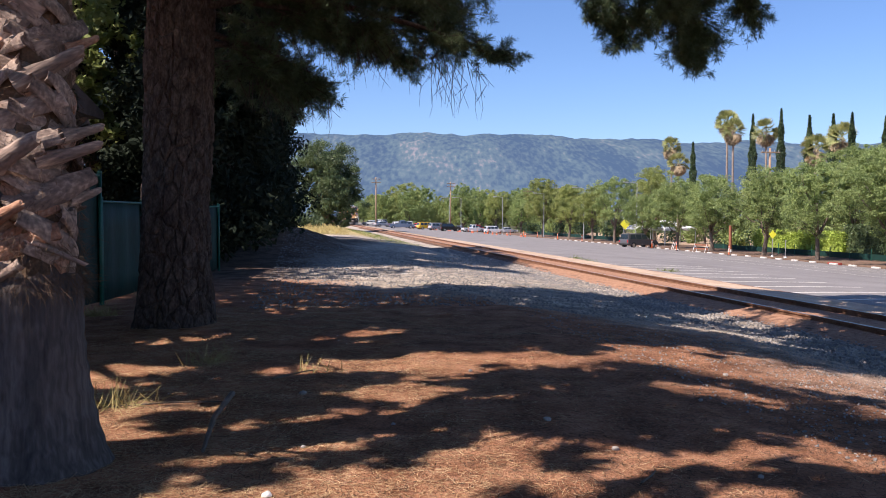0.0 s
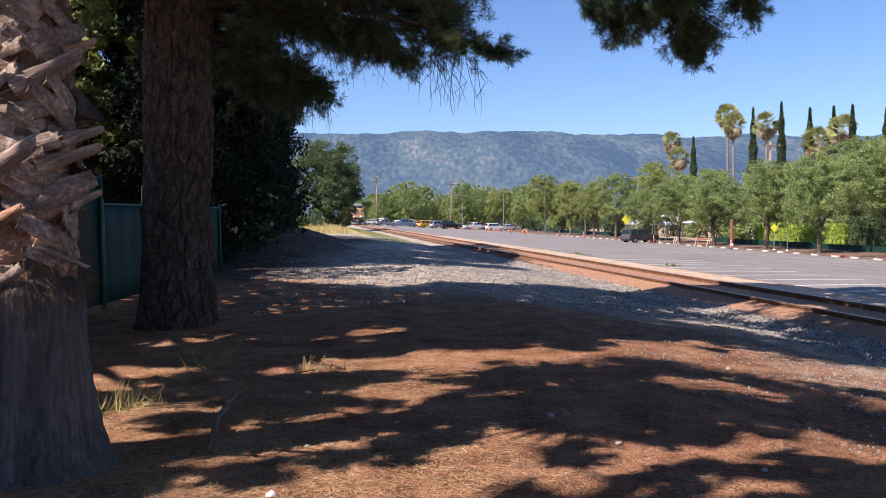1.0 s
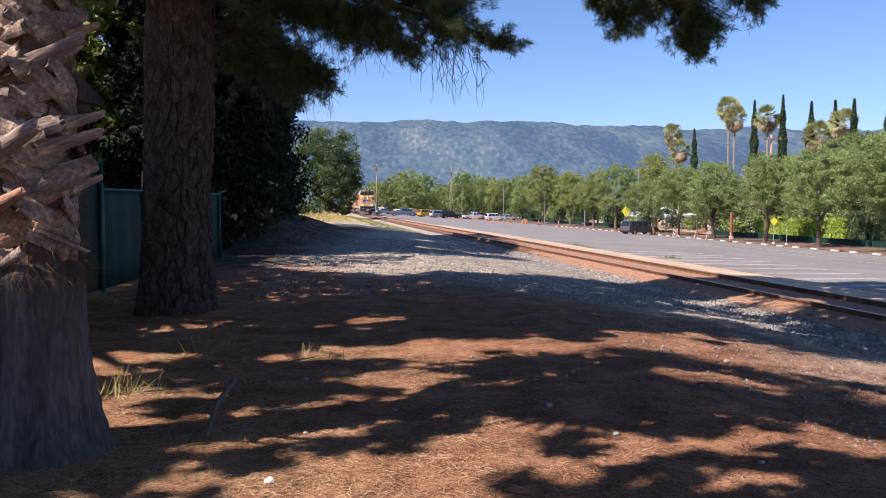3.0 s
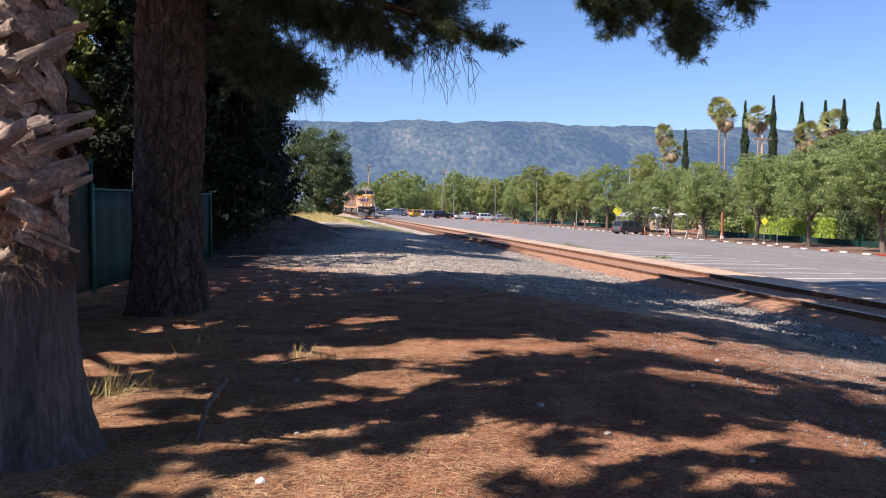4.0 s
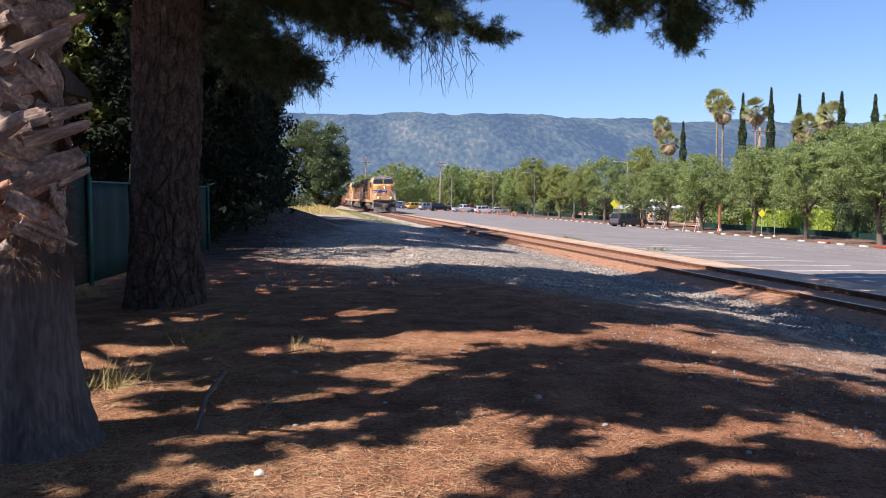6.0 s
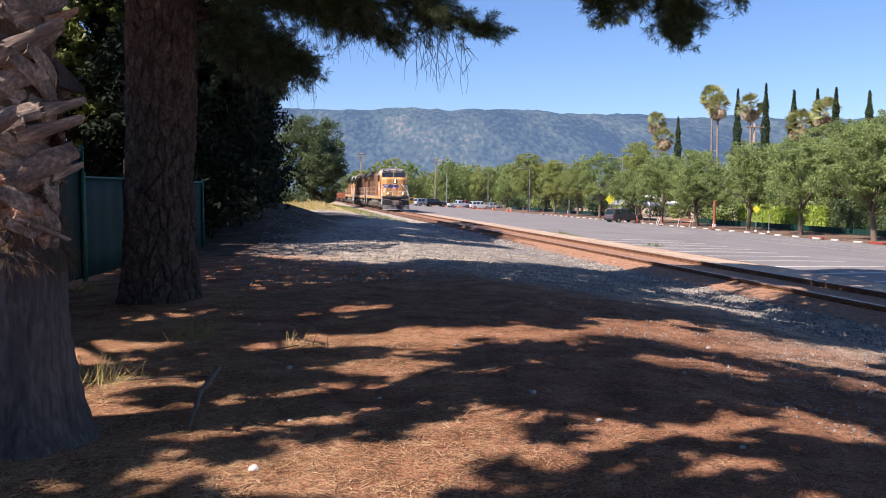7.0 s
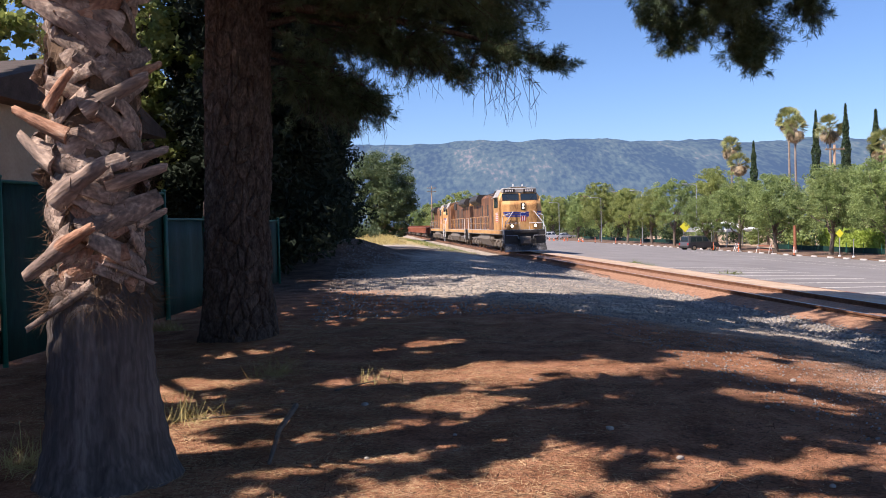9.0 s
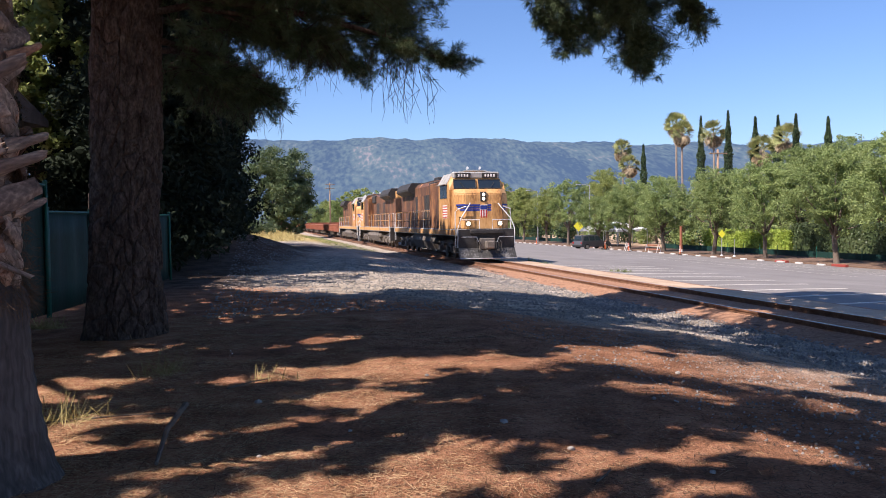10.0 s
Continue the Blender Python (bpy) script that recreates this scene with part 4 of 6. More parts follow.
def shade_pine(k, seed, height, reach, low):
    """A pine added beside the path for the dappled shade that its crown throws."""
    rng = random.Random(seed)
    x, y = PINES[k]
    tree = thing("pine_tree", pose(x, y, land(x, y)), "tall dark green pine with a rough brown trunk, added to shade the path", "tree", "pines along the path")
    bark_trunk("trunk", tree, 0.36, 0.2, height * 0.85, (0.2, 0.1), seed, 48, 60)
    pts, nr = [], np.random.default_rng(seed)
    run = 1 / math.tan(radians(SUN_EL))
    for i in range(22):
        a = 2.4 * i + rng.uniform(-0.3, 0.3)
        t = i / 21
        z = low + (height - low) * t
        r = reach * (1.0 - 0.62 * t) * rng.uniform(0.65, 1.05)
        tip = Vector((math.cos(a) * r, math.sin(a) * r, z + rng.uniform(-0.4, 0.7)))
        part("bough", tubed(limb_points(rng, (0.1, 0.05, z), tip, 0.2, 4), [0.1, 0.08, 0.06, 0.04, 0.02], 6), M["bark"], tree)
        for j in range(9):
            c = Vector((0.1, 0.05, z)).lerp(tip, 0.3 + 0.09 * j) + Vector((rng.gauss(0, 0.5), rng.gauss(0, 0.5), rng.gauss(0, 0.2)))
            g = Vector((x, y, 0)) + c + SUN_WAY * (c.z * run)
            w = rng.uniform(0.25, 0.5)
            if g.y < 1.5 or shaded(g.x, g.y):
                pts.append(ball_points(nr, c, (w, w, w * 0.45), int(220 * w), 0.05))
    # long boughs that carry the crown out over the path
    clumps = canopy()[k]
    for cx, cy, h in rng.sample(clumps, min(14, len(clumps))):
        base = Vector((0.1, 0.05, min(height * 0.8, h + 0.4)))
        part("bough", tubed(limb_points(rng, base, (cx - x, cy - y, h), 0.4, 5), [0.11, 0.09, 0.075, 0.06, 0.04, 0.02], 6), M["bark"], tree)
    pts.append(canopy_leaves(k, nr))
    quads("needles", leaf_quads(nr, np.concatenate(pts), 0.34, 0.0, 0.5), M["needle"], tree, "dark green pine needles")
    return tree


def dark_conifer(x, y, seed, height, reach, low=0.6, leaves=48000, leaf=0.28):
    """A dense dark evergreen whose branches come down to the ground in tiers."""
    rng, nr = random.Random(seed), np.random.default_rng(seed)
    tree = thing("conifer_tree", pose(x, y, land(x, y)), "dense dark evergreen with branches down to the ground", "tree", "dark evergreens by the fence")
    part("trunk", tubed([(0, 0, -0.4), (0.05, 0, height * 0.5), (0, 0.1, height * 0.97)], [0.38, 0.24, 0.03], 10), M["bark"], tree, smooth=True)
    pts = []
    n = 130
    for i in range(n):
        t = (i + rng.random()) / n
        a = rng.uniform(0, 6.283)
        r = reach * (1 - t) ** 0.28 * rng.uniform(0.45, 1.06)
        c = (math.cos(a) * r * 0.75, math.sin(a) * r * 0.75, low + (height - low) * t - 0.12 * r)
        w = (reach * 0.34 * (1.1 - 0.7 * t)) * rng.uniform(0.7, 1.2)
        pts.append(ball_points(nr, c, (w, w, w * 0.62), leaves // n, 0.1))
    q = leaf_quads(nr, np.concatenate(pts), leaf, 0.0, 0.38)
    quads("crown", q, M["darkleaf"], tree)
    return tree


def bush(x, y, seed, r, leaf_mat, label, leaves=1500, z=None, leaf=0.22, squash=0.8):
    nr, rng = np.random.default_rng(seed), random.Random(seed)
    ob = thing("bush", pose(x, y, land(x, y) if z is None else z), label, "bush")
    pts = [ball_points(nr, (rng.uniform(-0.6, 0.6) * r, rng.uniform(-0.6, 0.6) * r, r * squash * rng.uniform(0.3, 0.9)), (r * 0.5, r * 0.5, r * 0.45 * squash), leaves // 10, 0.3) for _ in range(10)]
    quads("foliage", leaf_quads(nr, np.concatenate(pts), leaf, 0.1), leaf_mat, ob)
    stem = bmesh.new()
    for i in range(6):
        a = i * 1.05
        tube(stem, [(0, 0, -0.2), (math.cos(a) * 0.2 * r, math.sin(a) * 0.2 * r, r * 0.3), (math.cos(a) * 0.5 * r, math.sin(a) * 0.5 * r, r * 0.7 * squash)], [0.04, 0.03, 0.012], 5)
    part("stems", stem, M["greybark"], ob)
    return ob


def hills():
    """Wooded ridge across the valley, its distance haze put into the material as a glow."""
    m = bpy.data.materials.new("wooded_hillside_haze_glow")
    m.use_nodes = True
    nt = m.node_tree
    n, li = nt.nodes, nt.links
    b = n["Principled BSDF"]
    tc = n.new("ShaderNodeTexCoord")
    mp = n.new("ShaderNodeMapping")
    mp.inputs["Scale"].default_value = (1.0, 0.12, 0.8)
    li.new(tc.outputs["Object"], mp.inputs[0])
    n1, n2 = n.new("ShaderNodeTexNoise"), n.new("ShaderNodeTexNoise")
    n1.inputs["Scale"].default_value, n1.inputs["Detail"].default_value = 0.007, 6
    n2.inputs["Scale"].default_value, n2.inputs["Detail"].default_value = 0.10, 5
    for x in (n1, n2):
        li.new(mp.outputs[0], x.inputs[0])
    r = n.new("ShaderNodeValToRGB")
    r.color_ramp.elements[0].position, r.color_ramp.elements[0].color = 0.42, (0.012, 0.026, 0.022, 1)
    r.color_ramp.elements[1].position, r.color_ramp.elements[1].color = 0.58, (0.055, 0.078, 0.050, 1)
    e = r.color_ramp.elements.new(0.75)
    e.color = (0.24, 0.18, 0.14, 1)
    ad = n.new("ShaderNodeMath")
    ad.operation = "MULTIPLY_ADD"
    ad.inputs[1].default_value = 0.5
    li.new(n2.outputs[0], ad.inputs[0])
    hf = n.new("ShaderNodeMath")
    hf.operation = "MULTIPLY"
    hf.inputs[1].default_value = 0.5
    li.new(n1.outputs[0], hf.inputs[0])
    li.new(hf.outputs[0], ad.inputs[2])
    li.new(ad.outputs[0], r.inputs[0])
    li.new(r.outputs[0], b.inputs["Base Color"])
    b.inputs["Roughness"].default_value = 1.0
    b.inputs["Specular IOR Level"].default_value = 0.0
    # faint blue emission stands in for the air's haze over the slope
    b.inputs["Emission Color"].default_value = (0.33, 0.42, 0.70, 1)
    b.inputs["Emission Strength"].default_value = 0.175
    verts, faces = [], []
    nx, ny = 260, 46
    for j in range(ny):
        t = j / (ny - 1)
        y = 1500 + 1200 * t
        for i in range(nx):
            x = -1900 + 4000 * i / (nx - 1)
            top = 262 + 18 * noise.noise((x * 0.0022, 3.0, 0)) + 14 * noise.noise((x * 0.006, 0, 2.0)) + 5 * noise.noise((x * 0.02, 7, 2.0))
            top -= 26 * max(0.0, min(1.0, (x - 100) / 900))
            z = -8 + top * (math.sin(min(1, t * 1.02) * math.pi / 2) ** 1.25)
            z += 16 * math.sin(math.pi * t) * noise.noise((x * 0.006, y * 0.004, 5)) + 7 * math.sin(math.pi * t) * noise.noise((x * 0.02, y * 0.012, 1))
            z += 3.2 * noise.noise((x * 0.05, y * 0.05, 9))
            verts.append((x, y, z))
    for j in range(ny - 1):
        for i in range(nx - 1):
            a = j * nx + i
            faces.append((a, a + 1, a + nx + 1, a + nx))
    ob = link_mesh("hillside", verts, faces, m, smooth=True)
    tagged(ob, "blue-green wooded ridge with bare patches across the valley, haze put in as a blue glow", "hill", kind="structure")


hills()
build_track()
build_ballast()
big_pine()

# an evergreen and three pines, added to throw shade on path and palm
dark_conifer(-7.9, 3.1, 77, 4.6, 1.6, leaves=12000)
shade_pine(0, 22, 14, 3.2, 7.0)
shade_pine(1, 23, 15, 5.0, 5.0)
shade_pine(3, 24, 22, 3.0, 9.5)

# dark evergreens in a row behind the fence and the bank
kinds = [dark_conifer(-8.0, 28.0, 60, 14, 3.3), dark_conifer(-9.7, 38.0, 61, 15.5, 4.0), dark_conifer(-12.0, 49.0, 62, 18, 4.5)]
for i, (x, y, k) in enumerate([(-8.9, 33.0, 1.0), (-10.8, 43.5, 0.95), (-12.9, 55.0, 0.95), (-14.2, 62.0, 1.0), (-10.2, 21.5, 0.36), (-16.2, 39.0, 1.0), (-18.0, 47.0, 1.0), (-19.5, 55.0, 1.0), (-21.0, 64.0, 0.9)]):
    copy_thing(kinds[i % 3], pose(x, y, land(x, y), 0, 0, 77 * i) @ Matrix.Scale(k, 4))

# sunlit pale green tree behind the house
street_tree(pose(-15.8, 27.5, 0), 35, 13, 4.6, M["leaf_b"], "tall sunlit yellow-green tree behind the house", leaves=14000, leaf=0.3, trunk_r=0.3, clear=0.3)
street_tree(pose(-16.3, 36.0, 0), 36, 13.5, 3.8, M["leaf_b"], "tall sunlit yellow-green tree behind the fence", leaves=16000, leaf=0.28, trunk_r=0.28, clear=0.3)
# broad oak and scrub by the railway
street_tree(pose(-17.2, 128, land(-17.2, 128)), 31, 11.9, 5.0, M["leaf_oak"], "broad dark green oak beside the railway", leaves=70000, leaf=0.26, clear=0.05, fat=1.6)
bush(-17.6, 112, 32, 2.0, M["leaf_oak"], "green scrub in dry grass by the railway", 2400)
bush(-20.5, 118, 33, 2.4, M["leaf_oak"], "green scrub in dry grass by the railway", 2400)

# street trees on the far side of the car park
def beside(u, s):
    p = trk(u, s)
    return pose(p.x, p.y, float(np.interp(u, LAND_U, LAND_Z)) - 0.02)


row = [street_tree(beside(34.5, 123.3), 101, 10.2, 4.0, M["leaf_a"], "leafy green street tree by the kerb", group="street trees", leaves=42000, leaf=0.13),
       street_tree(beside(34.5, 92.0), 102, 8.9, 3.9, M["leaf_a"], "leafy green street tree by the kerb", group="street trees", leaves=42000, leaf=0.13),
       street_tree(beside(34.5, 81.1), 103, 9.0, 4.1, M["leaf_a"], "leafy green street tree by the kerb", group="street trees", leaves=42000, leaf=0.13),
       street_tree(beside(34.5, 145.6), 104, 9.6, 3.9, M["leaf_b"], "yellow-green street tree by the kerb", group="street trees", leaves=42000, leaf=0.13)]
for s, v, k in ((101.5, 2, 0.98), (71.9, 0, 0.92), (62.0, 1, 1.08), (133, 3, 0.95), (111.5, 1, 0.8), (163, 3, 1.2), (180, 1, 0.9), (203, 3, 1.05), (55, 2, 1.1), (48, 0, 1.0)):
    m = beside(34.5, s)
    copy_thing(row[v], m @ Matrix.Rotation(s, 4, "Z") @ Matrix.Scale(k, 4))
for u, s, v, k in ((47, 192, 3, 1.1), (48, 169, 1, 1.05), (50, 147, 3, 1.05), (46, 135, 3, 1.28), (48, 121, 1, 0.85), (47, 111, 2, 0.85), (49, 103, 0, 0.92), (47, 96, 2, 1.08), (49, 90, 1, 1.1), (47, 84, 0, 1.18), (48, 77, 2, 1.32), (50, 70, 1, 1.4), (52, 62, 0, 1.1), (60, 160, 1, 1.15), (62, 130, 3, 1.1), (62, 105, 0, 1.15), (60, 88, 2, 1.15)):
    m = beside(u, s)
    copy_thing(row[v], m @ Matrix.Rotation(s * 1.7, 4, "Z") @ Matrix.Scale(k, 4))
# woods at the end of the car park
rw = random.Random(8)
far_wood = [street_tree(pose(-18, 262, -2.3), 105, 11.5, 5.2, M["leaf_a"], "dense green tree beyond the parked cars", group="woods beyond the car park", leaves=24000, leaf=0.22, clear=0.04),
            street_tree(pose(6, 268, -2.3), 106, 10.5, 5.4, M["leaf_b"], "dense yellow-green tree beyond the parked cars", group="woods beyond the car park", leaves=24000, leaf=0.22, clear=0.04)]
for i in range(34):
    y = 250 + 130 * rw.random()
    x = -0.10 * y + (0.26 * y) * (i / 33)
    copy_thing(far_wood[i % 2] if i > 1 else row[i], pose(x, y, -2.2, 0, 0, rw.uniform(0, 360)) @ Matrix.Scale(rw.uniform(0.9, 1.4), 4))

for x, h, k in ((203.0, 21.8, 0.5), (199.5, 17.5, 0.9), (175.4, 25.0, 0.6), (172.6, 22.9, 0.8), (159.0, 21.4, 0.1), (142.4, 16.6, 0.3), (135.0, 18.0, 0.2)):
    fan_palm(beside(80, x), int(x), h, "tall fan palm with a green crown on a slim trunk", k)
for x, h in ((191.8, 22.0), (164.5, 25.4), (153.9, 25.2), (144.5, 22.8), (137.4, 22.2), (132.2, 21.8), (123.7, 20.2)):
    cypress(beside(80, x), int(x) + 7, h, "slender dark green cypress")


# ---- foreground: the cut palm ----
def boot_mesh(seed, length, width, hug=0.62):
    """The stub of a cut frond: a curved, thick, tapering trough with a ragged end. It starts at the trunk and runs along +y."""
    rng = random.Random(seed)
    bm = bmesh.new()
    rings = []
    k = 8
    for i in range(k + 1):
        t = i / k
        w = width * (1.3 - 0.62 * t ** 0.8) * (1 + 0.1 * rng.uniform(-1, 1))
        y = length * t
        lift = hug * length * t ** 2.0
        thick = 0.017 * (1 - 0.3 * t)
        ring = []
        for j in range(7):
            f = j / 6 * 2 - 1
            edge = rng.uniform(-0.045, 0.03) * (1 if i == k else 0.12)
            ring.append(bm.verts.new((f * w / 2, y + edge, lift - 0.17 * w * (1 - f * f) + 0.5 * thick)))
        for j in range(6, -1, -1):
            f = j / 6 * 2 - 1
            ring.append(bm.verts.new((f * w / 2 * 0.94, y, lift - 0.17 * w * (1 - f * f) - thick * (1.2 - 0.7 * f * f))))
        rings.append(ring)
    q = len(rings[0])
    for r0, r1 in zip(rings, rings[1:]):
        for j in range(q):
            bm.faces.new((r0[j], r0[(j + 1) % q], r1[(j + 1) % q], r1[j]))
    bm.faces.new(rings[0][::-1])
    bm.faces.new(rings[-1])
    return bm


def cut_palm():
    x0, y0 = -2.70, 5.42
    palm = thing("palm_tree", pose(x0, y0, 0), "stout palm with cut brown frond stubs above a grey foot", "palm tree")
    verts, faces = [], []
    sides, rings = 64, 120
    for i in range(rings + 1):
        z = -0.15 + 6.4 * i / rings
        r = float(np.interp(z, [0, 1.2, 1.32, 6], [0.335, 0.325, 0.25, 0.24])) + 0.16 * math.exp(-max(0, z) / 0.30)
        for j in range(sides):
            a = 2 * math.pi * j / sides
            ca, sa = math.cos(a), math.sin(a)
            d = 0.012 * noise.noise((ca * 9, sa * 9, z * 0.8)) + 0.02 * noise.noise((ca * 2, sa * 2, z * 1.5)) + 0.006 * math.sin(z * 42 + 3 * noise.noise((ca * 3, sa * 3, z)))
            lobes = 0.05 * math.exp(-max(0, z) / 0.25) * noise.noise((ca * 4, sa * 4, 1))
            verts.append((ca * (r + d + lobes), sa * (r + d + lobes), z))
    for i in range(rings):
        for j in range(sides):
            a, b = i * sides + j, i * sides + (j + 1) % sides
            faces.append((a, b, b + sides, a + sides))
    link_mesh("trunk", verts, faces, M["palmbark"], palm, "grey ringed lower trunk", smooth=True)
    # dark fibrous sheath under the stubs
    verts, faces = [], []
    for i in range(81):
        z = 1.2 + 4.9 * i / 80
        for j in range(48):
            a = 2 * math.pi * j / 48
            ca, sa = math.cos(a), math.sin(a)
            r = (0.30 if i < 1 else 0.262) + 0.03 * noise.noise((ca * 5, sa * 5, z * 6)) + 0.015 * noise.noise((ca * 14, sa * 14, z * 16))
            verts.append((ca * r, sa * r, z + (0.09 * noise.noise((ca * 4, sa * 4, 2)) if i < 2 else 0)))
    for i in range(80):
        for j in range(48):
            a, b = i * 48 + j, i * 48 + (j + 1) % 48
            faces.append((a, b, b + 48, a + 48))
    link_mesh("fibre_sheath", verts, faces, M["fibre"], palm, "dark brown matted fibre")
    rng = random.Random(14)
    shapes = []
    for k in range(7):
        bm = boot_mesh(k, rng.uniform(0.34, 0.52), rng.uniform(0.12, 0.18))
        me = bpy.data.meshes.new("frond_stub")
        bm.to_mesh(me)
        bm.free()
        me.materials.append(M["boot_red"] if k == 4 else M["boot"])
        shapes.append(me)
    z, i = 1.30, 0
    while z < 4.6:
        for half in range(6):
            az = 137.5 * i + rng.uniform(-14, 14)
            lean = (62 if i % 2 else -62) + rng.uniform(-16, 16)
            a = radians(az)
            ob = new("frond_stub", shapes[rng.randrange(7)])
            ob.parent = palm
            r = 0.245
            up = rng.uniform(2, 14)
            # laid up against the trunk, leaning to one side or the other
            m = pose(math.cos(a) * r, math.sin(a) * r, z + rng.uniform(-0.05, 0.05), 0, 0, az - 90) @ pose(0, 0, 0, 90 - up, 0, 0) @ Matrix.Rotation(radians(lean), 4, "Z") @ Matrix.Scale(rng.uniform(0.65, 1.1), 4)
            ob.matrix_basis = m
            i += 1
        z += 0.115
    # long loose stubs stand out, and dry strips hang under them
    loose = []
    for k, (ln, w, tint) in enumerate(((0.50, 0.12, "boot"), (0.46, 0.10, "boot_red"), (0.52, 0.055, "boot"))):
        bm = boot_mesh(40 + k, ln, w, 0.12)
        me = bpy.data.meshes.new("frond_stub")
        bm.to_mesh(me)
        bm.free()
        me.materials.append(M[tint])
        loose.append(me)
    for shape, az, zz, lean, up, sc in ((0, -118, 1.90, 68, 16, 1.1), (0, -118, 2.12, -60, 8, 0.9), (0, -88, 1.66, -124, 16, 1.0), (2, -72, 1.36, -126, 14, 1.0), (1, -120, 1.58, 70, 12, 0.9), (1, -125, 2.5, 58, 12, 0.8),
                                        (0, -55, 1.98, 72, 26, 0.8), (0, -25, 2.15, 75, 22, 0.7), (1, -18, 2.7, 66, 20, 0.7), (0, -15, 1.75, 78, 24, 0.65), (2, -100, 1.42, -150, 22, 0.8), (2, -60, 1.5, 120, 18, 0.7), (0, -75, 2.45, 60, 18, 0.9), (1, -95, 2.3, -64, 14, 0.9)):
        a = radians(az)
        ob = new("frond_stub", loose[shape])
        ob.parent = palm
        ob.matrix_basis = pose(math.cos(a) * 0.31, math.sin(a) * 0.31, zz, 0, 0, az - 90) @ pose(0, 0, 0, 90 - up, 0, 0) @ Matrix.Rotation(radians(lean), 4, "Z") @ Matrix.Scale(sc, 4)
    # loose fibre between the stubs
    nr = np.random.default_rng(4)
    k = 7000
    a = nr.uniform(0, 2 * np.pi, k)
    zz = 1.2 + 3.2 * nr.random(k) ** 2.4
    c = np.stack([np.cos(a) * 0.31, np.sin(a) * 0.31, zz], 1)
    d = np.stack([np.cos(a) * 0.12, np.sin(a) * 0.12, -np.ones(k) * 0.5], 1) + nr.normal(size=(k, 3)) * 0.55
    d /= np.linalg.norm(d, axis=1)[:, None]
    ln = (nr.uniform(0.04, 0.16, k) * np.where(zz < 1.55, 1.5, 0.8))[:, None]
    b = np.cross(d, nr.normal(size=(k, 3)))
    b /= np.linalg.norm(b, axis=1)[:, None]
    tagged(quads("fibre", np.stack([c, c + d * ln * 0.5 + b * 0.0016, c + d * ln, c + d * ln * 0.5 - b * 0.0016], 1), M["fibre"], palm, "stringy brown fibre between the stubs"), kind="stuff")
    # crown far above, out of the picture but throwing shade
    out = []
    for i in range(26):
        az, el = rng.uniform(0, 6.283), rng.uniform(-0.2, 1.2)
        d = Vector((math.cos(az) * math.cos(el), math.sin(az) * math.cos(el), math.sin(el)))
        side = d.cross(Vector((0, 0, 1))).normalized()
        hub = Vector((0, 0, 6.2)) + d * 1.1
        for j in range(13):
            f = (j - 6) / 6 * 1.2
            tip = hub + (d * math.cos(f) + side * math.sin(f)) * 1.0 + Vector((0, 0, -0.3))
            mid = hub.lerp(tip, 0.5)
            out.append([tuple(hub), tuple(mid + side * 0.05), tuple(tip), tuple(mid - side * 0.05)])
        out.append([(0, 0, 6.2), tuple(hub * 0.5 + Vector((0, 0, 3.1)) + side * 0.03), tuple(hub), tuple(hub * 0.5 + Vector((0, 0, 3.1)) - side * 0.03)])
    quads("crown", np.array(out), M["frond"], palm, "green fan fronds")
    return palm


cut_palm()


# ---- fence, house and bank on the tree side ----
def green_fence(x0, y0, x1, y1, height, label, bays):
    fence = thing("fence", pose(0, 0, 0), label, "fence", "green fence by the path")
    a, b = Vector((x0, y0, 0)), Vector((x1, y1, 0))
    side = (b - a).normalized().cross(Vector((0, 0, 1)))
    for i in range(bays + 1):
        p = a.lerp(b, i / bays)
        z = land(p.x, p.y)
        post = part("post", tubed([(p.x, p.y, z - 0.2), (p.x, p.y, z + height + 0.04)], 0.035, 10), M["post_green"], fence, smooth=True)
        part("cap", tubed([(p.x, p.y, z + height + 0.04), (p.x, p.y, z + height + 0.07), (p.x, p.y, z + height + 0.09)], [0.042, 0.042, 0.012], 10), M["post_green"], post)
        if i < bays:
            q = a.lerp(b, (i + 1) / bays)
            zq = land(q.x, q.y)
            verts, faces = [], []
            n = 14
            for j in range(n + 1):
                r = p.lerp(q, j / n)
                zz = z + (zq - z) * j / n
                for k in range(5):
                    w = 0.03 * math.sin(j * 1.3 + i) * math.sin(math.pi * k / 4) + 0.02 * noise.noise((j * 0.4, k, i))
                    verts.append((r.x + side.x * (w + 0.045), r.y + side.y * (w + 0.045), zz + 0.05 + (height - 0.06) * k / 4))
            for j in range(n):
                for k in range(4):
                    o = j * 5 + k
                    faces.append((o, o + 5, o + 6, o + 1))
            cloth = link_mesh("windscreen_cloth", verts, faces, M["mesh_green"], fence, smooth=True)
            so = cloth.modifiers.new("thick", "SOLIDIFY")
            so.thickness = 0.008
            part("top_rail", tubed([(p.x, p.y, z + height), (q.x, q.y, zq + height)], 0.022, 8), M["post_green"], fence)
    return fence


green_fence(-6.55, 24.6, -6.2, 15.25, 1.88, "green cloth-covered chain-link fence with green posts", 4)
green_fence(-6.2, 15.2, -6.3, 5.0, 2.35, "tall dark green cloth-covered fence under the pines", 4)
green_fence(-6.3, 4.8, -6.3, -8, 2.35, "tall dark green cloth-covered fence under the pines", 4)


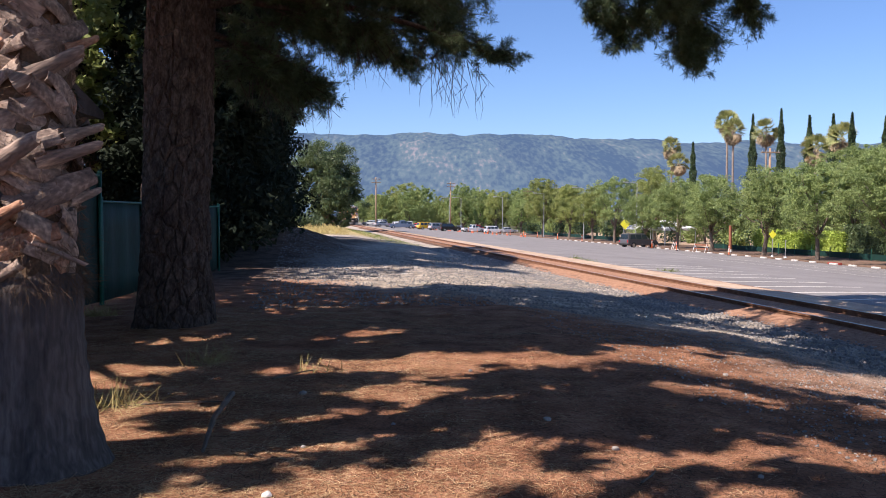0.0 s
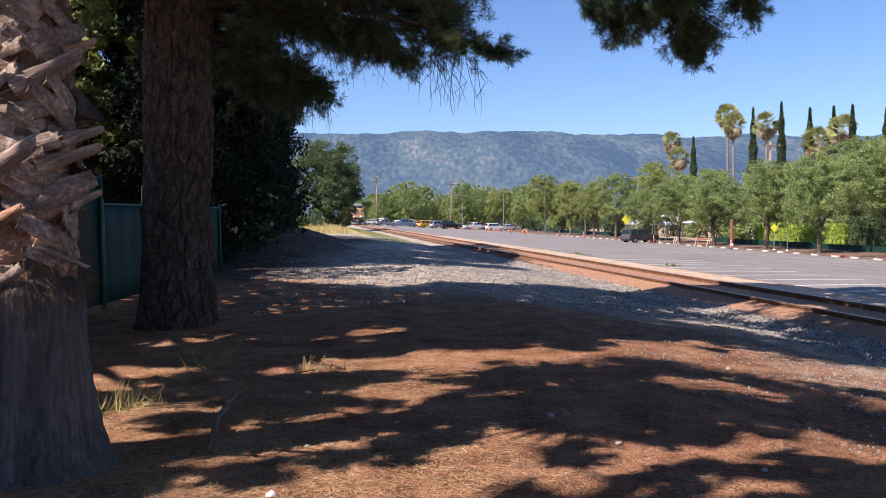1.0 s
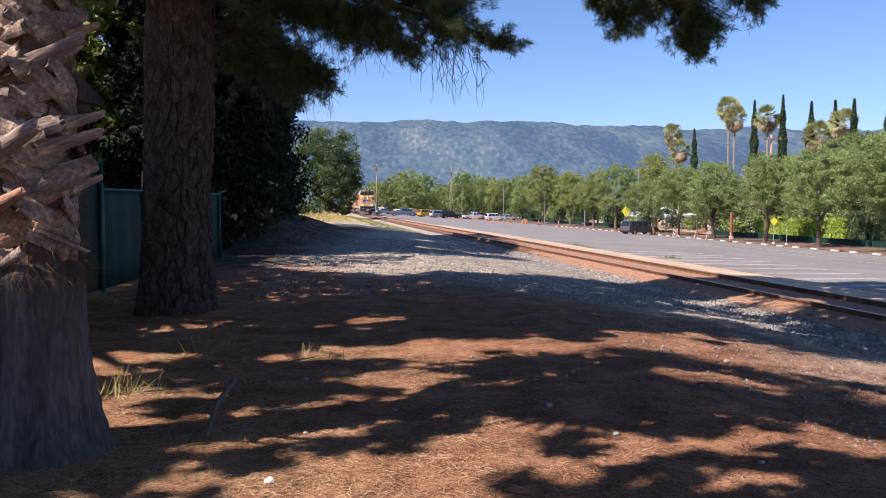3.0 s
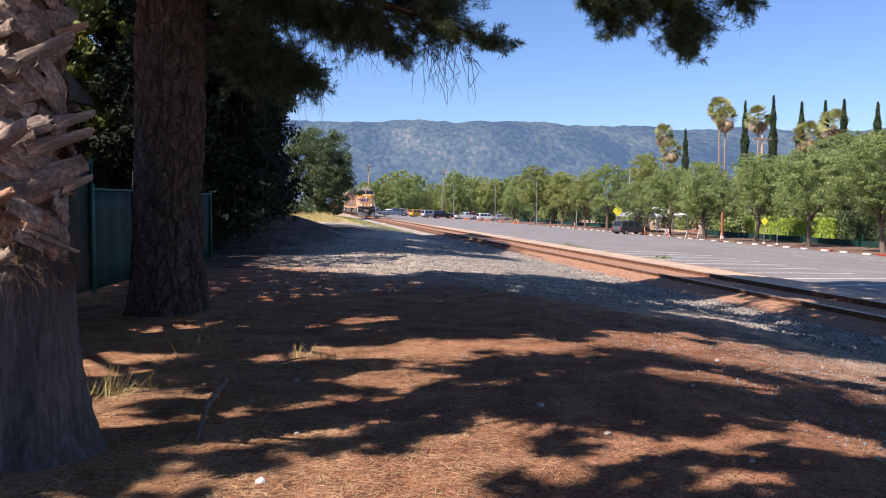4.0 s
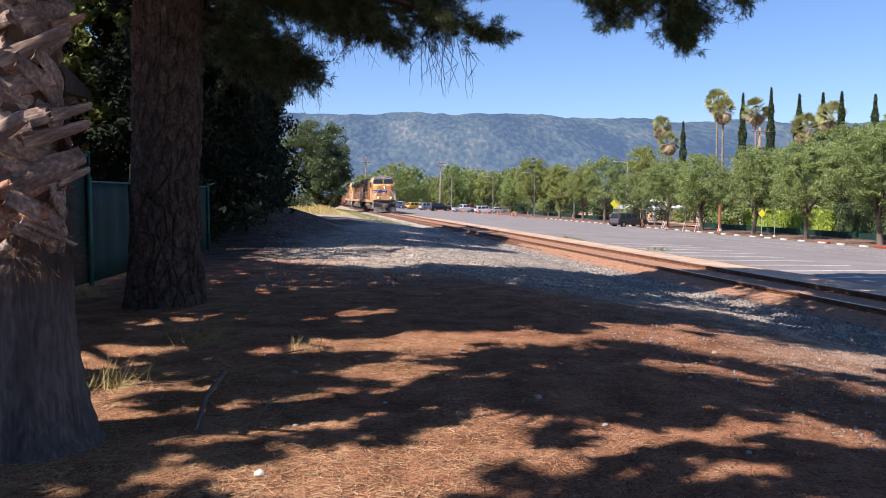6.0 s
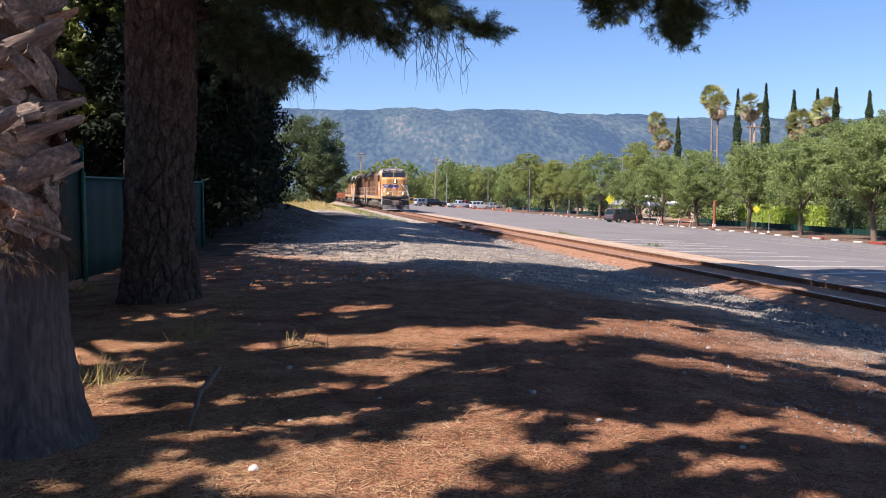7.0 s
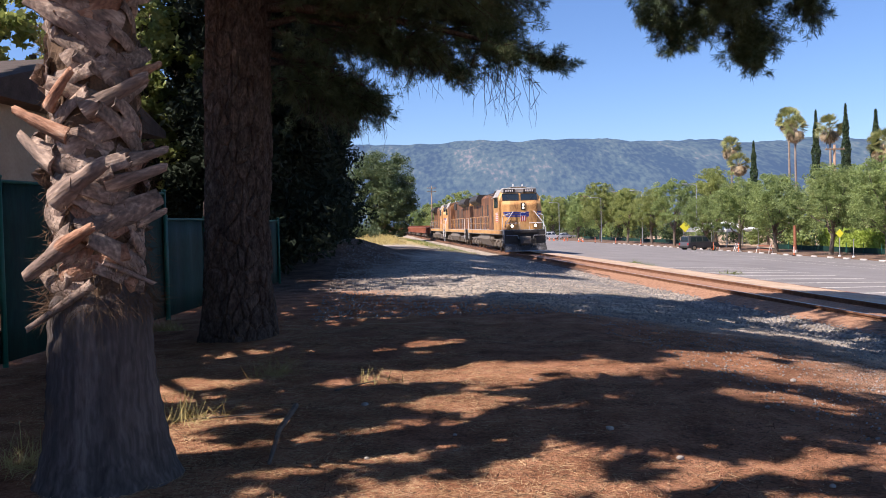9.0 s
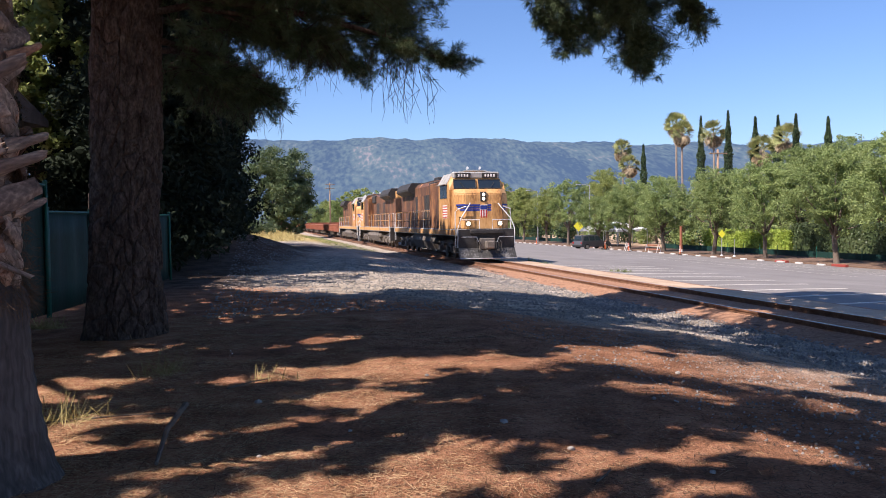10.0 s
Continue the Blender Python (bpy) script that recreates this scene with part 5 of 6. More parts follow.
def house():
    h = thing("house", pose(-15.5, 17.0, 0.1), "single-storey beige stucco house with a dark roof behind the fence", "house")
    part("wall", boxed(-5, 4.6, 0, 8, -0.3, 4.5), M["stucco"], h)
    bm = bmesh.new()
    prism(bm, [(-0.7, 4.5), (8.7, 4.5), (8.7, 4.7), (4, 6.1), (-0.7, 4.7)], "x", -5.6, 5.2)
    part("roof", bm, M["shingle"], h, "dark shingled roof")
    part("fascia", boxed(-5.6, 5.2, -0.74, -0.705, 4.42, 4.68), M["pole"], h)
    w = part("window", boxed(-1.2, 0.4, -0.05, -0.003, 1.1, 2.2), M["white"], h)
    part("pane", boxed(-1.1, 0.3, -0.07, -0.052, 1.2, 2.1), M["glass"], w)


house()


def split_stump():
    ob = thing("split_stump", pose(-8.3, 40.0, land(-8.3, 40.0) - 0.1), "splintered reddish stump and broken limbs on the bank", "stump")
    rng = random.Random(6)
    for i in range(7):
        a, h = i * 0.9, rng.uniform(0.5, 1.5)
        part("splinter", tubed([(math.cos(a) * 0.22, math.sin(a) * 0.22, -0.2), (math.cos(a) * 0.28, math.sin(a) * 0.28, h * 0.6), (math.cos(a) * 0.36 + 0.1, math.sin(a) * 0.3, h)], [0.19, 0.14, 0.03], 6), M["redwood"], ob)
    for i in range(3):
        part("fallen_limb", tubed([(0.3, -0.2 * i, 0.1), (0.7 + 0.3 * i, -0.5, 0.12), (1.1 + 0.3 * i, -0.6 + 0.5 * i, -0.25)], [0.13, 0.10, 0.05], 7), M["greybark"], ob)


split_stump()


# ---- litter of the foreground ----
def blades(name, count, spot, length, width, material, label, category, flat, seed, kind="stuff"):
    nr = np.random.default_rng(seed)
    c = np.array([spot(nr) for _ in range(count)])
    d = nr.normal(size=(count, 3))
    d[:, 2] = np.abs(d[:, 2]) * (1 - flat) + 0.03
    d /= np.linalg.norm(d, axis=1)[:, None]
    b = np.cross(d, np.array([0, 0, 1.0]) + 0.3 * nr.normal(size=(count, 3)))
    b /= np.linalg.norm(b, axis=1)[:, None]
    ln = (length * nr.uniform(0.5, 1.4, count))[:, None]
    w = width * nr.uniform(0.6, 1.4, count)[:, None]
    q = np.stack([c - b * w, c + b * w, c + d * ln + b * w * 0.3, c + d * ln - b * w * 0.3], 1)
    return tagged(quads(name, q, material), label, category, kind=kind)


def on_land(x, y, lift=0.006):
    return (x, y, land(x, y) + lift)


def straw_spot(nr):
    while True:
        y = 2.2 + 13 * nr.random() ** 1.5
        x = nr.normal(-2.2, 1.9)
        if x > -6 and noise.noise((x * 0.9, y * 0.9, 3)) > -0.25:
            return on_land(x, y)


blades("straw_litter", 90000, straw_spot, 0.095, 0.0015, M["straw"], "dry straw and pine needles scattered on the earth", "litter", 0.97, 31)
blades("needle_litter", 46000, lambda nr: on_land(nr.uniform(-3, 5), 2.5 + 11 * nr.random() ** 1.4), 0.07, 0.0022, M["fibre"], "brown fallen pine needles on the earth", "litter", 0.97, 32)
for x, y, k in ((-2.75, 7.0, 160), (-3.35, 5.6, 180), (-2.6, 9.3, 110), (-5.6, 13.6, 220), (-4.6, 5.0, 200), (-5.9, 17.0, 160), (-1.4, 8.8, 40)):
    blades("grass_tuft", k, lambda nr, x=x, y=y: on_land(nr.normal(x, 0.13), nr.normal(y, 0.13), 0), 0.22, 0.004, M["drygrass"], "tuft of dry yellow grass", "grass tuft", 0.2, int(x * 10 + y * 31) % 97, kind="")
blades("dry_grass", 16000, lambda nr: (lambda p: on_land(p.x, p.y))(trk(-nr.uniform(7.6, 14.5), nr.uniform(78, 190))), 0.55, 0.016, M["drygrass"], "tall dry yellow grass beside the railway", "grass", 0.1, 35)
blades("green_verge", 5000, lambda nr: (lambda p: on_land(p.x, p.y))(trk(-nr.uniform(2.9, 6), nr.uniform(62, 130))), 0.16, 0.01, M["grass"], "low green weeds along the ballast", "grass", 0.3, 36)
for u, s in ((3.6, 47.5), (4.4, 37.0), (3.2, 44.5)):
    blades("weed", 160, lambda nr, u=u, s=s: (lambda p: on_land(p.x, p.y, 0))(trk(nr.normal(u, 0.22), nr.normal(s, 0.35))), 0.2, 0.01, M["grass"], "green weed growing in the dirt by the rails", "weed", 0.3, int(s), kind="")


def pebble(x, y, r, material, label, category, seed):
    bm = bmesh.new()
    bmesh.ops.create_icosphere(bm, subdivisions=2, radius=r)
    for v in bm.verts:
        v.co *= 1 + 0.35 * noise.noise(v.co * (1.1 / r) + Vector((seed, 0, 0)))
        v.co.z *= 0.7
    ob = part(category.replace(" ", "_"), bm, material)
    ob.matrix_basis = pose(x, y, land(x, y) + r * 0.35, 0, 0, seed * 40)
    return tagged(ob, label, category, "loose stones" if category == "stone" else "")


for i, (x, y, r) in enumerate(((-1.29, 7.65, 0.035), (0.84, 6.69, 0.032), (1.21, 5.83, 0.026), (-1.0, 5.9, 0.02), (2.3, 7.4, 0.022), (3.2, 9.4, 0.03), (0.3, 9.0, 0.025), (2.0, 5.2, 0.02), (-0.4, 6.6, 0.018))):
    pebble(x, y, r, M["stone"], "small pale grey stone lying on the earth", "stone", i + 1)
pebble(-1.04, 4.83, 0.032, M["paper"], "crumpled scrap of white paper on the straw", "paper scrap", 11)


def stick(pts, r, label):
    tagged(part("stick", tubed(pts, [r, r * 0.8, r * 0.5], 6), M["greybark"]), label, "stick", "fallen sticks")


# the thick dark line across the straw, drawn as a tapered tube
stick([on_land(-1.88, 7.4, 0.035), on_land(-1.80, 6.5, 0.045), on_land(-1.66, 5.7, 0.02)], 0.028, "dark tapered rod lying on straw")
stick([on_land(-2.9, 6.9, 0.015), on_land(-2.3, 7.05, 0.04), on_land(-1.9, 7.15, 0.02)], 0.010, "thin dry stick lying on straw")
stick([on_land(-1.7, 8.3, 0.015), on_land(-1.5, 8.6, 0.03), on_land(-1.35, 8.9, 0.02)], 0.010, "thin dry stick lying on straw")
stick([on_land(1.2, 5.0, 0.015), on_land(1.3, 5.15, 0.02), on_land(1.36, 5.3, 0.01)], 0.008, "thin dry stick lying on earth")


# ---- car park ----
def stripe(u0, u1, s, lean):
    v, d = [], ALONG * 0.11
    cuts = sorted({u0, u1, *(float(q) for q in LAND_U if u0 < q < u1)})
    for u in cuts:
        p = trk(u, s + lean * (u - u0) / (u1 - u0), float(np.interp(u, LAND_U, LAND_Z)) + 0.036)
        v += [tuple(p - d), tuple(p + d)]
    ob = link_mesh("parking_stripe", v, [(2 * i, 2 * i + 2, 2 * i + 3, 2 * i + 1) for i in range(len(cuts) - 1)], M["stripe"])
    tagged(ob, "worn white painted parking stripe on the asphalt", "road marking", "parking stripes", "structure")


for k in range(14):
    stripe(3.3, 9.2 + 0.05 * k, 12.0 + 2.3 * k, 2.9)
for k in range(9):
    stripe(24.5, 29.5, 38 + 2.75 * k, -1.5)
for u, s0, s1 in ((19.0, 20, 36), (19.0, 40, 66), (23.0, 26, 90)):
    ob = strip("lane_line", u, u + 0.13, s0, s1, 0.038, M["stripe"], "long worn white line along the car park", "road marking", 20)
_bm = bmesh.new()
prism(_bm, [(2.58, -1.1), (2.88, -1.1), (2.88, -0.60), (2.58, -0.59)], "y", -30, 36.0)
_ob = part("edging_beam", _bm, M["rust"])
_ob.matrix_basis = TRACK_POSE
tagged(_ob, "rusty steel-faced edging beam between track and car park", "edging", kind="structure")

# pavement behind the kerb
_bm = bmesh.new()
prism(_bm, [(33.0, -2.9), (40.0, -2.9), (40.0, -2.24), (33.15, -2.25), (33.0, -2.27)], "y", -40, 420)
_ob = part("pavement", _bm, M["dirt"])
_ob.matrix_basis = TRACK_POSE
tagged(_ob, "dusty brown earth verge with a low kerb along the car park", "verge", kind="structure")


def placed(u, s, turn=0.0, z=None):
    p = trk(u, s)
    zz = float(np.interp(u, LAND_U, LAND_Z)) + 0.03 if z is None else z
    return pose(p.x, p.y, zz, 0, 0, TRACK_TURN + turn)


# wheel stops
stop = tagged(part("wheel_stop", boxed(-0.1, 0.1, -0.45, 0.45, 0, 0.15, 0.03), M["stopper"]), "white-painted concrete wheel stop at the kerb", "wheel stop", "wheel stops")
stop.matrix_basis = placed(31.6, 60)
for k in range(1, 32):
    copy_thing(stop, placed(31.6 + random.Random(k).uniform(-0.1, 0.1), 60 + 2.7 * k, random.Random(k).uniform(-4, 4)))
redk = tagged(part("kerb_block", boxed(-0.15, 0.15, -0.8, 0.8, 0, 0.2, 0.02), M["redpaint"]), "red-painted concrete kerb block by the pavement", "kerb", "red kerb")
redk.matrix_basis = placed(32.2, 66.0)
copy_thing(redk, placed(32.2, 58.6))


def delineator(m):
    d = thing("delineator_post", m, "orange plastic delineator post with white bands on a black base", "traffic post", "orange delineators")
    part("base", tubed([(0, 0, 0), (0, 0, 0.06), (0, 0, 0.09)], [0.2, 0.2, 0.06], 10), M["rubber"], d)
    part("post", tubed([(0, 0, 0.08), (0, 0, 1.0), (0, 0, 1.06)], [0.05, 0.05, 0.03], 10), M["orange"], d)
    for z in (0.66, 0.84):
        part("band", tubed([(0, 0, z), (0, 0, z + 0.09)], 0.054, 10), M["white"], d, "white reflective band")
    return d


def cone(m):
    c = thing("traffic_cone", m, "orange traffic cone with a white collar", "traffic cone", "orange cones")
    part("base", boxed(-0.19, 0.19, -0.19, 0.19, 0, 0.04, 0.01), M["orange"], c)
    part("body", tubed([(0, 0, 0.04), (0, 0, 0.7)], [0.14, 0.03], 12), M["orange"], c)
    part("collar", tubed([(0, 0, 0.4), (0, 0, 0.54)], [0.092, 0.068], 12), M["white"], c)
    return c


dl = delineator(placed(31.0, 94))
for u, s in ((31.2, 82.0), (31.0, 101), (30.8, 110.5), (31, 128), (31, 141), (30.5, 152), (30, 160), (29.5, 169), (29, 176), (28, 183), (27, 190), (26, 196)):
    copy_thing(dl, placed(u, s))
cn = cone(placed(26.5, 172))
for k in range(14):
    r = random.Random(k + 50)
    copy_thing(cn, placed(20 + 10 * (k / 14) + r.uniform(-1, 1), 212 - 4.3 * k + r.uniform(-1, 1)))


def barrier(m):
    b = thing("barricade", m, "orange and white sawhorse barricade at the kerb", "barricade", "barricades")
    for x in (-1.1, 1.1):
        for y in (-0.3, 0.3):
            part("leg", tubed([(x, y, 0), (x, 0, 1.0)], 0.03, 6), M["white"], b)
    part("board", boxed(-1.3, 1.3, -0.045, -0.015, 0.78, 0.94), M["faded_orange"], b)
    part("board", boxed(-1.3, 1.3, -0.045, -0.015, 0.34, 0.48), M["faded_orange"], b)
    for x in (-0.8, 0, 0.8):
        part("stripe", boxed(x - 0.12, x + 0.12, -0.052, -0.046, 0.78, 0.94), M["white"], b)


for u, s, a in ((32.6, 98, 70), (32.8, 91.5, 100), (32.6, 104, 80)):
    barrier(placed(u, s, a))

# orange pole, signs, poles and lamps
p_ = thing("utility_stub", placed(34.2, 87.4), "short thick pole wrapped in orange plastic", "pole")
part("pole", tubed([(0, 0, -0.2), (0, 0, 3.1)], [0.17, 0.15], 12), M["faded_orange"], p_)
part("collar", tubed([(0, 0, 0.2), (0, 0, 0.5)], [0.22, 0.22], 12), M["white"], p_)


def sign(m, h, w, hh, face, label):
    s = thing("sign", m, label, "sign")
    part("post", tubed([(0, 0, -0.2), (0, 0, h + hh)], 0.035, 8), M["galv"], s)
    bm = bmesh.new()
    prism(bm, [(0, h), (w / 2, h + hh * 0.5), (0, h + hh), (-w / 2, h + hh * 0.5)] if w > 0.7 else [(-w / 2, h), (w / 2, h), (w / 2, h + hh), (-w / 2, h + hh)], "y", -0.06, -0.038)
    part("panel", bm, face, s)
    part("foot", tubed([(0, 0, 0), (0, 0, 0.25)], [0.16, 0.12], 10), M["white"], s)


sign(placed(33.8, 78.3, -10), 1.9, 0.72, 0.85, M["yellow_sign"], "fluorescent yellow-green sign on a steel post")
sign(placed(33.8, 76.0, -10), 1.7, 0.12, 0.12, M["galv"], "bare steel sign post with a white foot")
sign(placed(33.5, 116.4, -5), 2.2, 1.5, 1.6, M["yellow_sign"], "large bright yellow sign by the parked car")


def wood_pole(m, h, label, arms=1):
    p = thing("utility_pole", m, label, "utility pole", "wooden utility poles")
    part("shaft", tubed([(0, 0, -0.3), (0, 0, h)], [0.2, 0.13], 10), M["pole"], p, smooth=True)
    for k in range(arms):
        arm = part("crossarm", boxed(-1.2, 1.2, -0.2, -0.08, h - 0.6 - 0.9 * k, h - 0.45 - 0.9 * k), M["pole"], p)
        for x in (-1.05, -0.5, 0.5, 1.05):
            part("insulator", tubed([(x, -0.14, h - 0.46 - 0.9 * k), (x, -0.14, h - 0.25 - 0.9 * k)], [0.05, 0.03], 8), M["concrete"], arm)


wood_pole(placed(44, 96.4), 12.4, "brown wooden utility pole among the trees")
for x, y, h in ((-16.5, 212, 14), (2.6, 240, 14), (34, 250, 13), (22, 215, 11)):
    wood_pole(pose(x, y, -2.4, 0, 0, 20), h, "brown wooden utility pole beyond the parked cars", 2)


def lamp_post(m, h, label):
    p = thing("street_lamp", m, label, "street lamp", "street lamps")
    part("column", tubed([(0, 0, -0.2), (0, 0, 0.3), (0, 0, h)], [0.12, 0.075, 0.045], 10), M["galv"], p)
    part("arm", tubed([(0, 0, h - 0.1), (-0.6, 0, h + 0.1), (-1.5, 0, h + 0.12)], 0.035, 8), M["galv"], p)
    part("lantern", boxed(-2.1, -1.4, -0.16, 0.16, h + 0.05, h + 0.2, 0.04), M["galv"], p)


for u, s, h in ((36.5, 119.5, 9.0), (34, 160, 8.5), (30, 178, 8), (25, 200, 8), (23, 205, 8), (36, 142, 9)):
    lamp_post(placed(u, s), h, "grey steel street lamp")


# ---- low fence, hedge and tent behind the pavement ----
def low_fence(s0, s1, u=38.5):
    bays = int((s1 - s0) / 3.0)
    f = thing("fence", placed(u, s0, 0, -2.26), "low green mesh fence along the pavement", "fence", "low green fences")
    for i in range(bays + 1):
        part("post", tubed([(0, 3.0 * i, 0), (0, 3.0 * i, 1.1)], 0.035, 6), M["post_green"], f)
    for i in range(bays):
        part("panel", boxed(-0.012, 0.012, 3.0 * i + 0.04, 3.0 * i + 2.96, 0.08, 0.62), M["mesh_green"], f)


low_fence(52, 100)
low_fence(124, 190)


def hedge(u, s0, s1, height, depth, seed, leaves="hedge", label="clipped bright yellow-green hedge"):
    nr = np.random.default_rng(seed)
    h = thing("hedge", placed(u, s0, 0, -2.3), label, "hedge", "clipped hedges")
    ln = s1 - s0
    k = int(ln * 900)
    c = np.stack([nr.uniform(-depth / 2, depth / 2, k), nr.uniform(0, ln, k), height * nr.uniform(0, 1, k) ** 0.6], 1)
    c += nr.normal(size=(k, 3)) * 0.08
    quads("foliage", leaf_quads(nr, c, 0.2, 0.1), M[leaves], h)
    part("core", boxed(-depth / 2 + 0.25, depth / 2 - 0.25, 0.2, ln - 0.2, 0, height - 0.5), M[leaves], h, "dark inner twigs")


hedge(41, 77.0, 94.0, 2.5, 1.4, 3)
hedge(41.5, 48.0, 78.0, 3.2, 1.4, 4, "leaf_oak", "dense dark green hedge behind the low fence")

# dark undergrowth behind the street trees closes the view
for k in range(30):
    r = random.Random(k + 300)
    s = 50 + 6.2 * k
    p = trk(46 + r.uniform(-1.5, 4), s)
    bush(p.x, p.y, 300 + k, r.uniform(2.2, 3.2), M["leaf_cyp"] if k % 3 else M["leaf_a"], "dark green shrub behind the street trees", 1500, -2.45, 0.34, 1.0)


def tent(m):
    t = thing("canopy_tent", m, "white peaked canopy tent on thin legs", "tent")
    for x in (-2.9, 2.9):
        for y in (-2.9, 2.9):
            part("leg", tubed([(x, y, 0), (x, y, 2.4)], 0.05, 8), M["galv"], t)
    bm = bmesh.new()
    v = [bm.verts.new(p) for p in ((-3, -3, 2.4), (3, -3, 2.4), (3, 3, 2.4), (-3, 3, 2.4), (0, 0, 3.6), (-3, -3, 2.1), (3, -3, 2.1), (3, 3, 2.1), (-3, 3, 2.1))]
    for i in range(4):
        j = (i + 1) % 4
        bm.faces.new((v[i], v[j], v[4]))
        bm.faces.new((v[5 + i], v[5 + j], v[j], v[i]))
    part("canopy", bm, M["white"], t)


tent(placed(38.6, 114.2, 20, -2.3))
tent(placed(39.5, 121, 20, -2.3))


# ---- vehicles ----
def paint(name, c):
    return ramp_mat(name, [tuple(0.85 * x for x in c), c], 1.0, 0.35, bump=0, coat=0.6)


PAINTS = {k: paint(k + "_car_paint", c) for k, c in {"grey": (0.085, 0.085, 0.09), "white": (0.7, 0.7, 0.7), "silver": (0.42, 0.43, 0.45), "yellow": (0.75, 0.45, 0.03), "red": (0.45, 0.03, 0.025), "blue": (0.12, 0.16, 0.24), "black": (0.02, 0.02, 0.022)}.items()}


def car(m, color, label, kind="suv", group="parked cars"):
    """Local +y is the nose. Body shell from a side outline, with cabin, glass, wheels, lamps and bumpers."""
    c = thing("car", m, label, "car", group)
    L, W = {"suv": (4.8, 1.86), "sedan": (4.6, 1.8), "pickup": (5.6, 1.95)}[kind]
    h, b, deck = {"suv": (1.78, 1.02, 1.05), "sedan": (1.45, 0.88, 0.95), "pickup": (1.82, 1.05, 1.05)}[kind]
    y0, y1 = -L / 2, L / 2
    bm = bmesh.new()
    prism(bm, [(y0, 0.42), (y0 + 0.05, 0.32), (y1 - 0.1, 0.32), (y1, 0.45), (y1 - 0.04, 0.72), (y1 - 0.25, b - 0.1), (y1 - 1.25, b), (y0 + 0.08, deck), (y0, 0.8)], "x", -W / 2, W / 2)
    bmesh.ops.bevel(bm, geom=bm.edges[:], offset=0.05, segments=2, affect="EDGES")
    body = part("body", bm, PAINTS[color], c)
    roof0, roof1 = {"suv": (y0 + 0.22, y1 - 2.0), "sedan": (y0 + 1.3, y1 - 2.1), "pickup": (y0 + 2.3, y1 - 2.2)}[kind]
    back = {"suv": y0 + 0.1, "sedan": y0 + 0.65, "pickup": y0 + 2.15}[kind]
    bm = bmesh.new()
    lo = [(-W / 2 + 0.06, back), (W / 2 - 0.06, back), (W / 2 - 0.06, y1 - 1.35), (-W / 2 + 0.06, y1 - 1.35)]
    hi = [(-W / 2 + 0.24, roof0), (W / 2 - 0.24, roof0), (W / 2 - 0.24, roof1), (-W / 2 + 0.24, roof1)]
    vl = [bm.verts.new((x, y, b - 0.03)) for x, y in lo]
    vh = [bm.verts.new((x, y, h)) for x, y in hi]
    bm.faces.new(vh)
    for i in range(4):
        bm.faces.new((vl[i], vl[(i + 1) % 4], vh[(i + 1) % 4], vh[i]))
    bmesh.ops.recalc_face_normals(bm, faces=bm.faces[:])
    bmesh.ops.bevel(bm, geom=bm.edges[:], offset=0.05, segments=2, affect="EDGES")
    cabin = part("cabin", bm, PAINTS[color], c)
    for sx in (-1, 1):
        n = 3 if kind == "suv" else 2
        ya, yb = back + 0.22, y1 - 1.62
        for i in range(n):
            p, q = ya + (yb - ya) * i / n + 0.05, ya + (yb - ya) * (i + 1) / n - 0.05
            z0, z1 = b + 0.08, h - 0.14
            def xs(z):
                return sx * (W / 2 - 0.06 - 0.18 * (z - b + 0.03) / (h - b + 0.03) + 0.012)
            q2 = min(q, q - 0.25) if i == n - 1 else q
            p2 = p + (0.2 if i == 0 else 0)
            link_mesh("side_window", [(xs(z0), p, z0), (xs(z0), q, z0), (xs(z1), q2, z1), (xs(z1), p2, z1)], [(0, 1, 2, 3)], M["glass"], cabin)
    link_mesh("windscreen", [(-W / 2 + 0.2, y1 - 1.375, b + 0.04), (W / 2 - 0.2, y1 - 1.375, b + 0.04), (W / 2 - 0.32, roof1 + 0.10, h - 0.08), (-W / 2 + 0.32, roof1 + 0.10, h - 0.08)], [(0, 1, 2, 3)], M["glass"], cabin)
    link_mesh("rear_window", [(-W / 2 + 0.2, back + 0.0, b + 0.1), (W / 2 - 0.2, back + 0.0, b + 0.1), (W / 2 - 0.32, roof0 - 0.03, h - 0.1), (-W / 2 + 0.32, roof0 - 0.03, h - 0.1)], [(0, 1, 2, 3)], M["glass"], cabin)
    for sx in (-1, 1):
        for y in (y0 + 0.85, y1 - 0.9):
            w = bmesh.new()
            prism(w, disc_outline(0.35, 18, y, 0.35), "x", sx * (W / 2 - 0.2), sx * (W / 2 + 0.015))
            wheel = part("wheel", w, M["rubber"], c)
            w = bmesh.new()
            prism(w, disc_outline(0.21, 12, y, 0.35), "x", sx * (W / 2 + 0.016), sx * (W / 2 + 0.03))
            part("rim", w, M["chrome"], wheel, "pale alloy rim")
        part("headlight", boxed(sx * 0.6 - 0.17, sx * 0.6 + 0.17, y1 - 0.1, y1 + 0.005, 0.66, 0.82), M["lamp_clear"], c)
        part("tail_lamp", boxed(sx * 0.78 - 0.08, sx * 0.78 + 0.08, y0 - 0.01, y0 + 0.06, 0.7, 0.95), M["lamp_red"], c)
        part("door_mirror", boxed(sx * (W / 2 + 0.08) - 0.08, sx * (W / 2 + 0.08) + 0.08, y1 - 1.75, y1 - 1.63, b + 0.05, b + 0.2, 0.02), PAINTS[color], c)
    part("bumper", boxed(-W / 2 + 0.02, W / 2 - 0.02, y1 - 0.06, y1 + 0.06, 0.36, 0.56, 0.03), M["rubber"], c)
